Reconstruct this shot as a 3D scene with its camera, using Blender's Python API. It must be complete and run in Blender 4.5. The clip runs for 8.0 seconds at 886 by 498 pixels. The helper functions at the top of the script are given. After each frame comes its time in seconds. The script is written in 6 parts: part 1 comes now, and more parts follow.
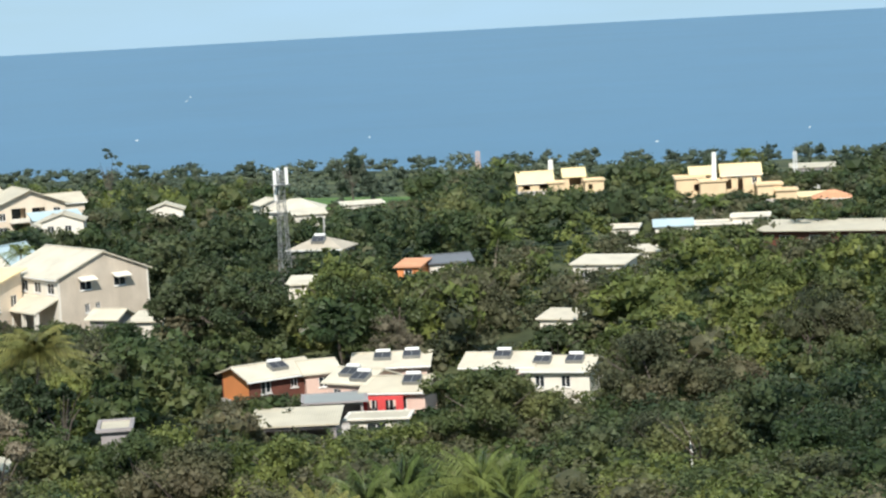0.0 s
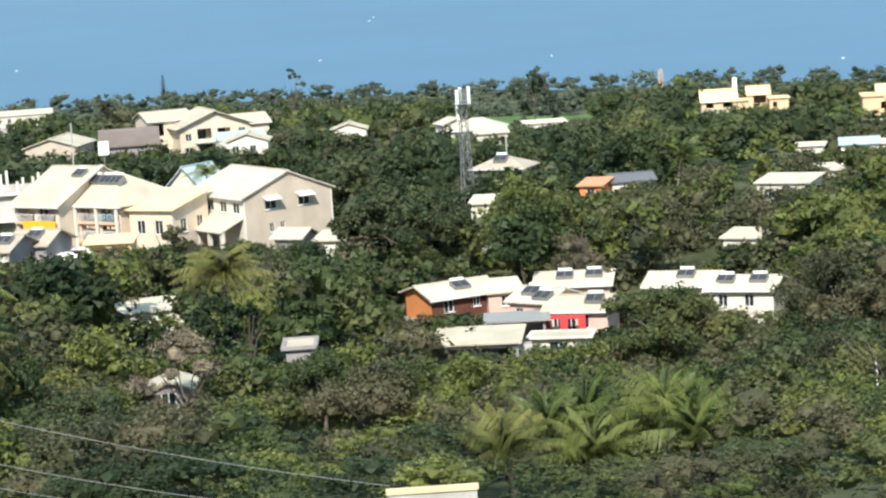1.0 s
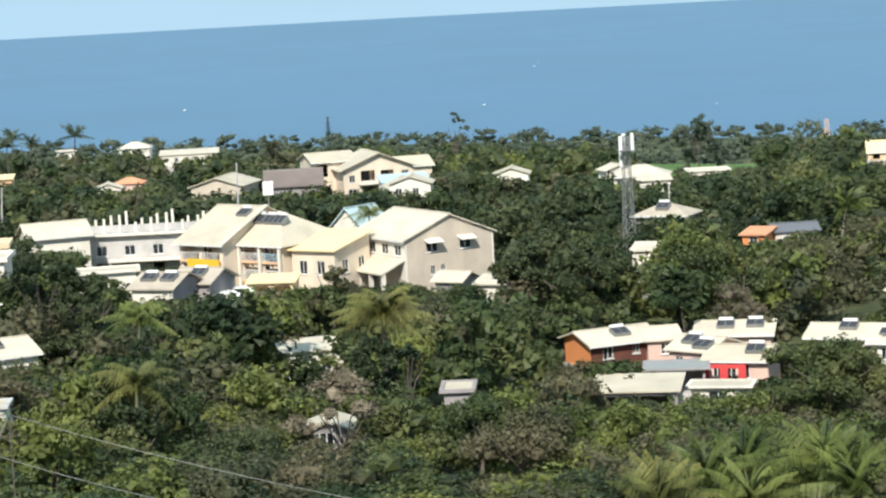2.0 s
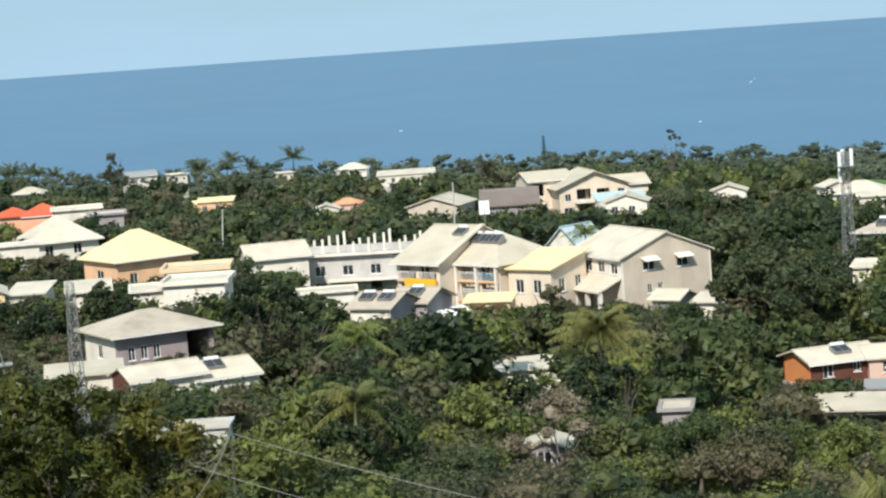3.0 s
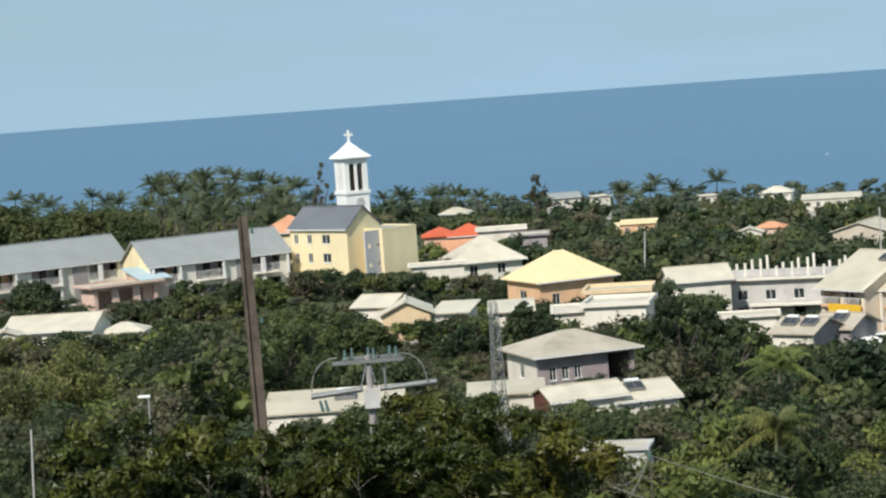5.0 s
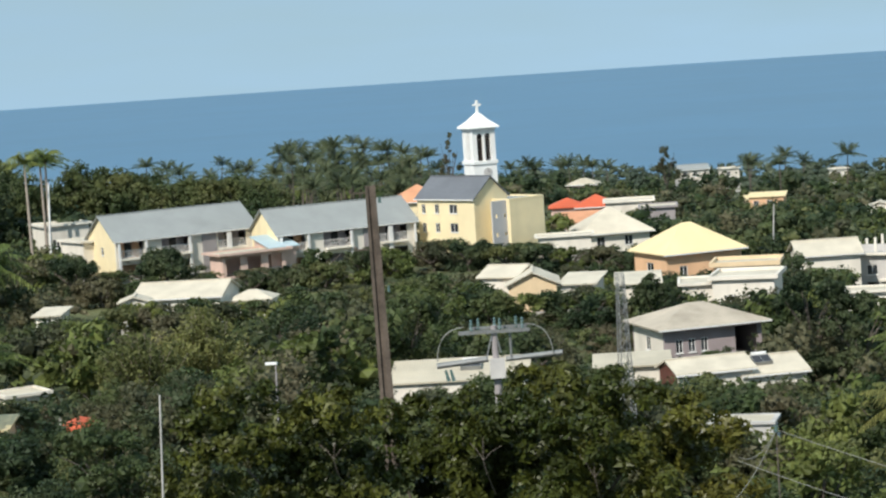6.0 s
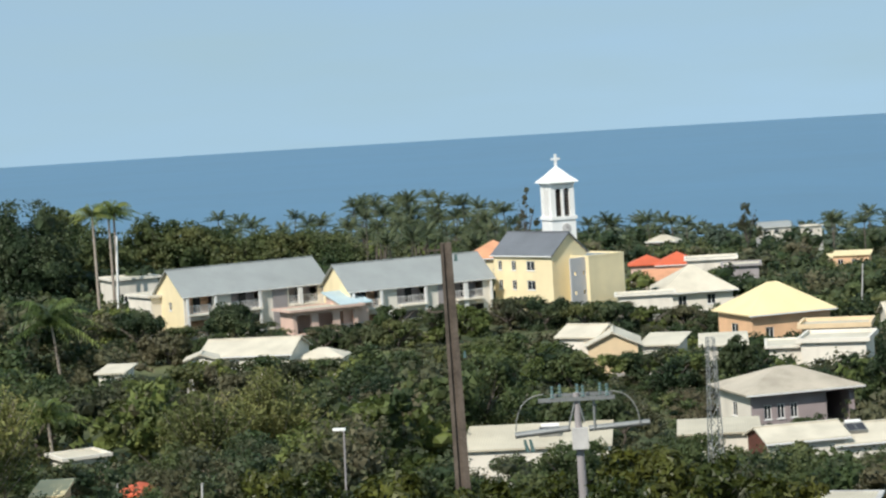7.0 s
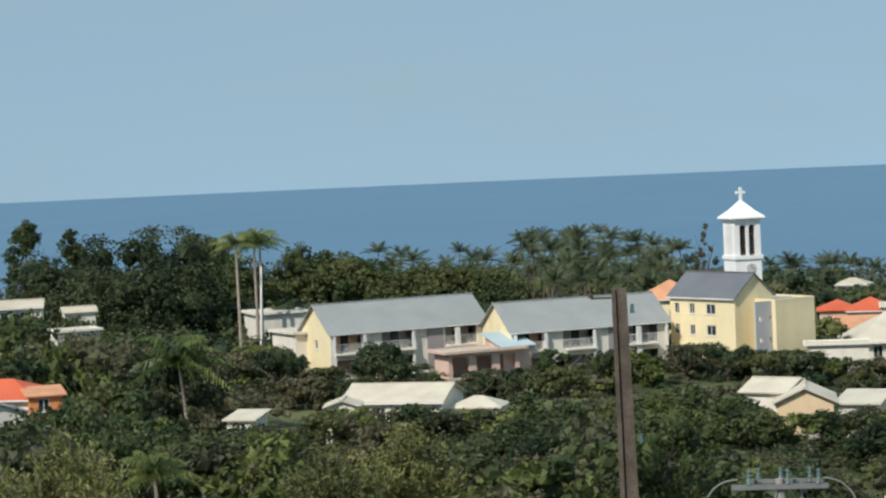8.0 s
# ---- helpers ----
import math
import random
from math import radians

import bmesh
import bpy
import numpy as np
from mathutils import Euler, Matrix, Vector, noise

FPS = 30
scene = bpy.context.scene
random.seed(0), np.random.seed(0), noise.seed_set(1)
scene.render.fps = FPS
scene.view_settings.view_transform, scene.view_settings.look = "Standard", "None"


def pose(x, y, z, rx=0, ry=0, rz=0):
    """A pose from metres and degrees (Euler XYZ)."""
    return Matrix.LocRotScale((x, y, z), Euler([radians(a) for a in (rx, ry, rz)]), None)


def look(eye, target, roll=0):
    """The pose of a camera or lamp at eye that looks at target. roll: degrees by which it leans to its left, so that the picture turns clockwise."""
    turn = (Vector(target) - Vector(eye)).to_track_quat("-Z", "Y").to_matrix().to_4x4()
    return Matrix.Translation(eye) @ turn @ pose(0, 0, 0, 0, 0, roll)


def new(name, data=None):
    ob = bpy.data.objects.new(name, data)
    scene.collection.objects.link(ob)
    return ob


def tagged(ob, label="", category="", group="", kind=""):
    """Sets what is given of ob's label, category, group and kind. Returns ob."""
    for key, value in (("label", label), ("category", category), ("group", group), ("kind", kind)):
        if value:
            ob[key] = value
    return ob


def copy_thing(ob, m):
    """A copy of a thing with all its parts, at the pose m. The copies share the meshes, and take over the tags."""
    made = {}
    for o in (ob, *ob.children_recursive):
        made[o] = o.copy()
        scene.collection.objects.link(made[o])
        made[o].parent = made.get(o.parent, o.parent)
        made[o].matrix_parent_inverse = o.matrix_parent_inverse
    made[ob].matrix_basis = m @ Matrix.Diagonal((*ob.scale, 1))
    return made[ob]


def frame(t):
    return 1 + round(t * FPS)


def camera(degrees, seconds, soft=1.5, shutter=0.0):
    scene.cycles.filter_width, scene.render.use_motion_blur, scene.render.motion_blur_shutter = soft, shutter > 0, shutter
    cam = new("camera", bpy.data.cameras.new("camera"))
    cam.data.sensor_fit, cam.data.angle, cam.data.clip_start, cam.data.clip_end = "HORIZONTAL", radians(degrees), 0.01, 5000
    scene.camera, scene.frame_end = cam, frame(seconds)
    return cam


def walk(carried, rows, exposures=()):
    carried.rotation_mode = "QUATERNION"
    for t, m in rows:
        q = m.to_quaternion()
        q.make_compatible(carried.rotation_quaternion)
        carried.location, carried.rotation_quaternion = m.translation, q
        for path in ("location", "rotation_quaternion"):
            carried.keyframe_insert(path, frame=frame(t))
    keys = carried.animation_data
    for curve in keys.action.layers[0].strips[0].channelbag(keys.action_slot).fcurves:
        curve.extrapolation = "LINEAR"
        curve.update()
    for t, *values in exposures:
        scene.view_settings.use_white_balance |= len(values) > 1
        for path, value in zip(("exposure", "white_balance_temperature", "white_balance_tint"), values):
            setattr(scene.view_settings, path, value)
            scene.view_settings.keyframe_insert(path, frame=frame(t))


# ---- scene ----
# ---- camera: stands on a hillside, pans to the left and closes in at the end ----
EYE = 70.0          # height over the sea
cam = camera(22.0, 8.0, soft=2.3)
# seconds, x, y, z from the first eye, yaw, pitch, lean
ROWS = [
    (0.0, 0.00, 0.00, 0.00, -17.190, -6.266, 3.151),
    (0.5, 0.00, 0.00, 0.00, -13.405, -7.435, 3.650),
    (1.0, 0.00, 0.00, 0.00, -12.460, -8.021, 3.775),
    (1.2, 0.00, 0.00, 0.00, -11.871, -8.098, 3.864),
    (2.3, 0.00, 0.00, 0.00, -6.878, -6.227, 3.294),
    (2.5, 0.00, 0.00, 0.00, -5.755, -6.148, 3.755),
    (3.0, 0.00, 0.00, 0.00, -3.040, -5.852, 4.059),
    (3.5, 0.00, 0.00, 0.00, -0.000, -5.768, 4.759),
    (4.0, 0.00, 0.00, 0.00, 4.523, -5.466, 5.264),
    (4.2, 0.00, 0.00, 0.00, 5.975, -5.241, 5.193),
    (5.3, 0.00, 0.00, 0.00, 8.107, -4.431, 4.093),
    (5.5, 0.00, 0.00, 0.00, 8.898, -4.560, 4.168),
    (6.0, 0.00, 0.00, 0.00, 10.762, -5.049, 3.873),
    (6.5, 0.00, 0.00, 0.00, 12.604, -4.699, 3.721),
    (7.0, -1.86, 8.30, -0.40, 12.549, -3.549, 3.545),
    (7.5, -4.65, 20.82, -1.01, 13.982, -2.402, 3.109),
    (8.0, -7.38, 33.03, -1.60, 16.812, -2.455, 2.531),
]
walk(cam, [(t, pose(x, y, EYE + z, 90 + pitch, 0, yaw) @ pose(0, 0, 0, 0, 0, -lean))
           for t, x, y, z, yaw, pitch, lean in ROWS], [(0.0, 0.64, 6500.0, 10.0), (1.0, 0.86, 6500.0, 10.0), (2.5, 0.62, 6500.0, 10.0), (3.5, 0.52, 6500.0, 10.0), (5.5, 0.32, 6500.0, 10.0), (6.5, 0.50, 6500.0, 10.0), (8.0, 0.18, 6500.0, 10.0)])

# ---- daylight: sun high over the left shoulder ----
SUN_FROM = Vector((-0.32, -0.84, 0.84)).normalized()
world = bpy.data.worlds.new("sky")
scene.world = world
world.use_nodes = True
wn, wl = world.node_tree.nodes, world.node_tree.links
sky = wn.new("ShaderNodeTexSky")
sky.sky_type, sky.sun_disc = "NISHITA", False
sky.sun_elevation = math.asin(SUN_FROM.z)
sky.sun_rotation = math.atan2(SUN_FROM.x, SUN_FROM.y)
sky.air_density, sky.dust_density, sky.ozone_density, sky.altitude = 1.0, 0.2, 3.0, 70.0
wn["Background"].inputs["Strength"].default_value = 0.111
# the clear band over the sea: the sky's colour is taken somewhat above the horizon, with thin high cloud over it
tc, sep, com = wn.new("ShaderNodeTexCoord"), wn.new("ShaderNodeSeparateXYZ"), wn.new("ShaderNodeCombineXYZ")
lift, up = wn.new("ShaderNodeMath"), wn.new("ShaderNodeMath")
up.operation, up.inputs[1].default_value = "MAXIMUM", 0.0
lift.operation, lift.inputs[1].default_value = "ADD", 0.17
wl.new(tc.outputs["Generated"], sep.inputs[0])
wl.new(sep.outputs["X"], com.inputs["X"]); wl.new(sep.outputs["Y"], com.inputs["Y"])
wl.new(sep.outputs["Z"], up.inputs[0]); wl.new(up.outputs[0], lift.inputs[0]); wl.new(lift.outputs[0], com.inputs["Z"])
wl.new(com.outputs[0], sky.inputs["Vector"])
mp, cl, cr, mx = wn.new("ShaderNodeMapping"), wn.new("ShaderNodeTexNoise"), wn.new("ShaderNodeMapRange"), wn.new("ShaderNodeMix")
mp.inputs["Scale"].default_value = (6.0, 6.0, 34.0)
cl.inputs["Scale"].default_value, cl.inputs["Detail"].default_value = 1.0, 5.0
cr.inputs["From Min"].default_value, cr.inputs["From Max"].default_value, cr.inputs["To Max"].default_value = 0.35, 0.75, 0.95
cr.inputs["To Min"].default_value = 0.68
mx.data_type = "RGBA"
mx.inputs["B"].default_value = (2.6, 3.78, 4.4, 1)
wl.new(tc.outputs["Generated"], mp.inputs["Vector"]); wl.new(mp.outputs[0], cl.inputs["Vector"]); wl.new(cl.outputs["Fac"], cr.inputs["Value"])
wl.new(cr.outputs[0], mx.inputs["Factor"]); wl.new(sky.outputs["Color"], mx.inputs["A"])
wl.new(mx.outputs["Result"], wn["Background"].inputs["Color"])
sun = new("sun", bpy.data.lights.new("sun", "SUN"))
sun.data.energy, sun.data.angle, sun.data.color = 3.5, radians(0.55), (1.0, 0.95, 0.86)
sun.matrix_world = look((0, 0, 300), Vector((0, 0, 300)) - SUN_FROM)


# ---- materials ----
def mat(name, color, rough=0.8, vary=0.15, scale=1.0, bump=0.1, metal=0.0, spec=0.3, grain=12.0, stain=0.0, leaf=0.0, ribs=0.0, hue=0.0):
    """A surface of one base colour with broad patches, fine grain, optional rain streaks, ribs or leaf translucency."""
    m = bpy.data.materials.new(name)
    m.use_nodes = True
    n, l = m.node_tree.nodes, m.node_tree.links
    b = n["Principled BSDF"]
    b.inputs["Roughness"].default_value, b.inputs["Metallic"].default_value = rough, metal
    b.inputs["Specular IOR Level"].default_value = spec
    geo = n.new("ShaderNodeNewGeometry")
    big, fine = n.new("ShaderNodeTexNoise"), n.new("ShaderNodeTexNoise")
    big.inputs["Scale"].default_value, fine.inputs["Scale"].default_value = scale, grain
    big.inputs["Detail"].default_value, fine.inputs["Detail"].default_value = 5.0, 4.0
    for q in (big, fine):
        l.new(geo.outputs["Position"], q.inputs["Vector"])
    add = n.new("ShaderNodeMath"); add.operation = "ADD"
    half = n.new("ShaderNodeMath"); half.operation = "MULTIPLY"; half.inputs[1].default_value = 0.6
    l.new(fine.outputs["Fac"], half.inputs[0]); l.new(big.outputs["Fac"], add.inputs[0]); l.new(half.outputs[0], add.inputs[1])
    last = add.outputs[0]
    ramp = n.new("ShaderNodeMapRange")
    ramp.inputs["From Min"].default_value, ramp.inputs["From Max"].default_value = 0.5, 1.1
    ramp.inputs["To Min"].default_value, ramp.inputs["To Max"].default_value = 1.0 - vary, 1.0 + vary
    l.new(last, ramp.inputs["Value"])
    hsv = n.new("ShaderNodeHueSaturation")
    hsv.inputs["Color"].default_value = (*color, 1)
    val = ramp.outputs[0]
    if leaf or hue:
        isl = n.new("ShaderNodeMapRange")
        isl.inputs["To Min"].default_value, isl.inputs["To Max"].default_value = 0.68, 1.32
        l.new(geo.outputs["Random Per Island"], isl.inputs["Value"])
        mul = n.new("ShaderNodeMath"); mul.operation = "MULTIPLY"
        l.new(val, mul.inputs[0]); l.new(isl.outputs[0], mul.inputs[1]); val = mul.outputs[0]
        tint = n.new("ShaderNodeTexNoise"); tint.inputs["Scale"].default_value = 0.13; tint.inputs["Detail"].default_value = 1.0
        l.new(geo.outputs["Position"], tint.inputs["Vector"])
        hr = n.new("ShaderNodeMapRange")
        hr.inputs["From Min"].default_value, hr.inputs["From Max"].default_value = 0.3, 0.7
        hr.inputs["To Min"].default_value, hr.inputs["To Max"].default_value = 0.5 - hue, 0.5 + hue
        l.new(tint.outputs["Fac"], hr.inputs["Value"]); l.new(hr.outputs[0], hsv.inputs["Hue"])
        tv = n.new("ShaderNodeMapRange")
        tv.inputs["From Min"].default_value, tv.inputs["From Max"].default_value = 0.32, 0.68
        tv.inputs["To Min"].default_value, tv.inputs["To Max"].default_value = 1.45, 0.62
        l.new(tint.outputs["Fac"], tv.inputs["Value"])
        mul2 = n.new("ShaderNodeMath"); mul2.operation = "MULTIPLY"
        l.new(val, mul2.inputs[0]); l.new(tv.outputs[0], mul2.inputs[1]); val = mul2.outputs[0]
    l.new(val, hsv.inputs["Value"])
    out = hsv.outputs["Color"]
    if stain:
        mp = n.new("ShaderNodeMapping"); mp.inputs["Scale"].default_value = (0.55, 0.55, 0.13)
        st = n.new("ShaderNodeTexNoise"); st.inputs["Scale"].default_value, st.inputs["Detail"].default_value = 1.0, 6.0
        l.new(geo.outputs["Position"], mp.inputs["Vector"]); l.new(mp.outputs[0], st.inputs["Vector"])
        sr = n.new("ShaderNodeMapRange")
        sr.inputs["From Min"].default_value, sr.inputs["From Max"].default_value, sr.inputs["To Max"].default_value = 0.48, 0.8, stain * 0.8
        l.new(st.outputs["Fac"], sr.inputs["Value"])
        mix = n.new("ShaderNodeMix"); mix.data_type = "RGBA"
        mix.inputs["B"].default_value = (color[0] * 0.45, color[1] * 0.43, color[2] * 0.4, 1)
        l.new(sr.outputs[0], mix.inputs["Factor"]); l.new(out, mix.inputs["A"]); out = mix.outputs["Result"]
    l.new(out, b.inputs["Base Color"])
    bp = n.new("ShaderNodeBump")
    bp.inputs["Strength"].default_value, bp.inputs["Distance"].default_value = bump, 0.05
    height = last
    if ribs:
        tc = n.new("ShaderNodeTexCoord")
        wv = n.new("ShaderNodeTexWave"); wv.inputs["Scale"].default_value = ribs
        l.new(tc.outputs["Object"], wv.inputs["Vector"]); height = wv.outputs["Fac"]
    l.new(height, bp.inputs["Height"]); l.new(bp.outputs[0], b.inputs["Normal"])
    if leaf:
        tr = n.new("ShaderNodeBsdfTranslucent"); ms = n.new("ShaderNodeMixShader"); ms.inputs[0].default_value = leaf
        l.new(out, tr.inputs["Color"]); l.new(b.outputs[0], ms.inputs[1]); l.new(tr.outputs[0], ms.inputs[2])
        l.new(ms.outputs[0], n["Material Output"].inputs["Surface"])
    return m


W_WHITE = mat("white_render", (0.77, 0.715, 0.625), stain=0.5, vary=0.08, scale=0.5)
W_CREAM = mat("cream_render", (0.84, 0.71, 0.45), stain=0.2, vary=0.07, scale=0.5)
W_PANEL = mat("smooth_grey_panel", (0.50, 0.49, 0.49), stain=0.2, vary=0.08, scale=0.5)
W_IVORY = mat("ivory_render", (0.74, 0.63, 0.50), stain=0.3, vary=0.08, scale=0.5)
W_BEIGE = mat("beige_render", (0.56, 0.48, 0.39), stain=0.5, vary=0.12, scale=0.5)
W_PEACH = mat("peach_render", (0.80, 0.50, 0.30), stain=0.3, vary=0.1, scale=0.5)
W_ORANGE = mat("orange_render", (0.72, 0.27, 0.10), stain=0.2, vary=0.1, scale=0.5)
W_YELLOW = mat("yellow_render", (0.76, 0.58, 0.37), stain=0.3, vary=0.1, scale=0.5)
W_BRIGHT = mat("bright_yellow_paint", (0.80, 0.48, 0.04), vary=0.1)
W_RED = mat("red_paint", (0.62, 0.07, 0.07), vary=0.15)
W_BROWN = mat("red_brown_boards", (0.13, 0.05, 0.036), vary=0.25, grain=20)
W_GREY = mat("grey_render", (0.33, 0.30, 0.30), stain=0.5, vary=0.15, scale=0.5)
W_MAUVE = mat("mauve_grey_render", (0.36, 0.30, 0.30), stain=0.4, vary=0.12, scale=0.5)
W_CONC = mat("bare_concrete", (0.50, 0.48, 0.46), stain=0.6, vary=0.2, scale=0.6)
W_PINK = mat("pale_pink_render", (0.70, 0.50, 0.42), stain=0.3, vary=0.1, scale=0.5)
W_BLUE = mat("pale_blue_render", (0.42, 0.58, 0.66), stain=0.3, vary=0.1, scale=0.5)
R_WHITE = mat("white_sheet_roof", (0.64, 0.575, 0.46), 0.55, ribs=1.6, bump=0.4, vary=0.14, scale=0.4, stain=0.35)
R_LIGHT = mat("light_grey_sheet_roof", (0.56, 0.50, 0.39), 0.6, ribs=1.6, bump=0.4, vary=0.14, scale=0.3, stain=0.3)
R_GREY = mat("grey_sheet_roof", (0.31, 0.325, 0.32), 0.55, ribs=1.6, bump=0.4, vary=0.12, scale=0.3, stain=0.2)
R_DARK = mat("slate_grey_roof", (0.15, 0.16, 0.18), 0.55, ribs=1.6, bump=0.4, vary=0.15, scale=0.3)
R_YELLOW = mat("pale_yellow_roof", (0.82, 0.66, 0.38), 0.6, ribs=1.6, bump=0.4, vary=0.08, scale=0.3, stain=0.1)
R_TAN = mat("weathered_tan_roof", (0.47, 0.41, 0.33), 0.75, ribs=1.6, bump=0.4, vary=0.2, scale=0.4, stain=0.5)
R_RED = mat("orange_red_roof", (0.62, 0.13, 0.06), 0.6, ribs=1.6, bump=0.4, vary=0.15, scale=0.3)
R_TILE = mat("salmon_tile_roof", (0.66, 0.32, 0.18), 0.75, ribs=2.2, bump=0.5, vary=0.18, scale=0.6)
R_BROWN = mat("brown_sheet_roof", (0.20, 0.16, 0.14), 0.65, ribs=1.6, bump=0.4, vary=0.2, scale=0.4)
R_BLUE = mat("pale_blue_roof", (0.45, 0.56, 0.60), 0.5, ribs=1.6, bump=0.4, vary=0.12, scale=0.3)
FRAME = mat("white_joinery", (0.75, 0.74, 0.72), 0.5, vary=0.05)
DARKFRAME = mat("dark_joinery", (0.08, 0.06, 0.05), 0.5, vary=0.1)
GLASS = mat("window_glass", (0.03, 0.035, 0.04), 0.08, vary=0.1, spec=0.5, bump=0.02)
SOLAR = mat("solar_glass", (0.045, 0.048, 0.058), 0.5, vary=0.25, spec=0.2, grain=3)
STEEL = mat("galvanised_steel", (0.27, 0.275, 0.27), 0.5, metal=0.5, vary=0.2)
RUST = mat("rusty_brown_steel", (0.115, 0.09, 0.072), 0.85, vary=0.45, scale=1.2, grain=9, bump=0.4, stain=0.5)
CANE = mat("bright_green_crop", (0.085, 0.155, 0.035), 0.9, vary=0.3, scale=0.15, grain=1.5, bump=0.5, hue=0.02)
CHALK = mat("chalk_white_paint", (0.86, 0.85, 0.82), 0.7, vary=0.05, stain=0.12)
CERAMIC = mat("glazed_insulator", (0.09, 0.15, 0.14), 0.25, vary=0.2, spec=0.6)
WIRE = mat("weathered_cable", (0.24, 0.24, 0.22), 0.6, vary=0.1)
BARK = mat("grey_brown_bark", (0.115, 0.095, 0.08), 0.9, vary=0.35, scale=2.0, bump=0.6)
PALE_BARK = mat("pale_palm_bark", (0.36, 0.30, 0.25), 0.9, vary=0.25, scale=2.0, bump=0.4)
LEAF_BAMBOO = mat("pale_bamboo_leaves", (0.179, 0.185, 0.062), 0.6, vary=0.35, scale=0.6, leaf=0.3, hue=0.02)
LEAF_DARK = mat("dark_green_leaves", (0.054, 0.076, 0.034), 0.55, vary=0.4, scale=0.5, leaf=0.36, hue=0.045)
LEAF_MID = mat("green_leaves", (0.080, 0.104, 0.039), 0.55, vary=0.4, scale=0.5, leaf=0.36, hue=0.045)
LEAF_LIGHT = mat("yellow_green_leaves", (0.118, 0.143, 0.040), 0.55, vary=0.4, scale=0.5, leaf=0.3, hue=0.02)
LEAF_OLIVE = mat("olive_leaves", (0.106, 0.107, 0.056), 0.6, vary=0.4, scale=0.5, leaf=0.36, hue=0.045)
LEAF_FORE = mat("glossy_dark_leaves", (0.068, 0.076, 0.014), 0.42, vary=0.5, scale=0.9, leaf=0.25, hue=0.03)
LEAF_DRY = mat("dry_grey_brown_twigs", (0.155, 0.135, 0.092), 0.85, vary=0.4, scale=0.6, leaf=0.15, hue=0.01)
LEAF_PALM = mat("palm_fronds", (0.122, 0.157, 0.043), 0.45, vary=0.35, scale=0.7, leaf=0.25, hue=0.03)
LEAF_PALMY = mat("yellowing_palm_fronds", (0.195, 0.195, 0.06), 0.45, vary=0.35, scale=0.7, leaf=0.25, hue=0.03)
# far palms and far leaves: the bluish haze of distance is put into the colour
LEAF_HAZEDPALM = mat("haze_tinted_palm_fronds", (0.085, 0.105, 0.052), 0.5, vary=0.35, scale=0.4, leaf=0.25, hue=0.03)
LEAF_HAZED = mat("haze_tinted_far_leaves", (0.075, 0.098, 0.066), 0.65, vary=0.45, scale=0.12, leaf=0.2, hue=0.045)
GRASS = mat("grass_and_scrub", (0.065, 0.078, 0.035), 0.9, vary=0.6, scale=0.05, grain=0.8, bump=0.6, hue=0.03)
SEA = mat("deep_blue_sea", (0.050, 0.150, 0.262), 0.30, vary=0.12, scale=0.004, grain=0.02, bump=0.1, spec=0.24)


# ---- building blocks ----
def place(az, el, dist):
    """A point by bearing (left of the first axis) and elevation in degrees from the eye, and its ground distance."""
    return Vector((-math.sin(radians(az)) * dist, math.cos(radians(az)) * dist, EYE + math.tan(radians(el)) * dist))


SPAN = [(0, 66), (25, 62), (60, 52), (90, 46), (130, 38), (180, 33.5), (230, 33.5), (300, 35), (400, 31)]


def ground_z(x, y):
    """Hillside below the camera, a nearly level plain, then a slope to the shore, lower on the right."""
    r, az = math.hypot(x, y), max(-40.0, min(40.0, math.degrees(math.atan2(-x, max(y, 1e-6)))))
    if y < 0:
        return 66.0
    shore = 9 + 23 * max(0.0, min(1.0, (az + 24) / 40))
    pts = SPAN + [(650, shore), (820, shore * 0.7), (960, -4), (9000, -60)]
    for (a, za), (b, zb) in zip(pts, pts[1:]):
        if r < b:
            k = (r - a) / (b - a)
            rise = 7.0 * max(0.0, min(1.0, (az - 1) / 7)) * max(0.0, min(1.0, (r - 110) / 60)) * max(0.0, min(1.0, (560 - r) / 160))
            return za + (zb - za) * k + rise + 0.8 * noise.noise((x * 0.02, y * 0.02, 0))
    return -60.0


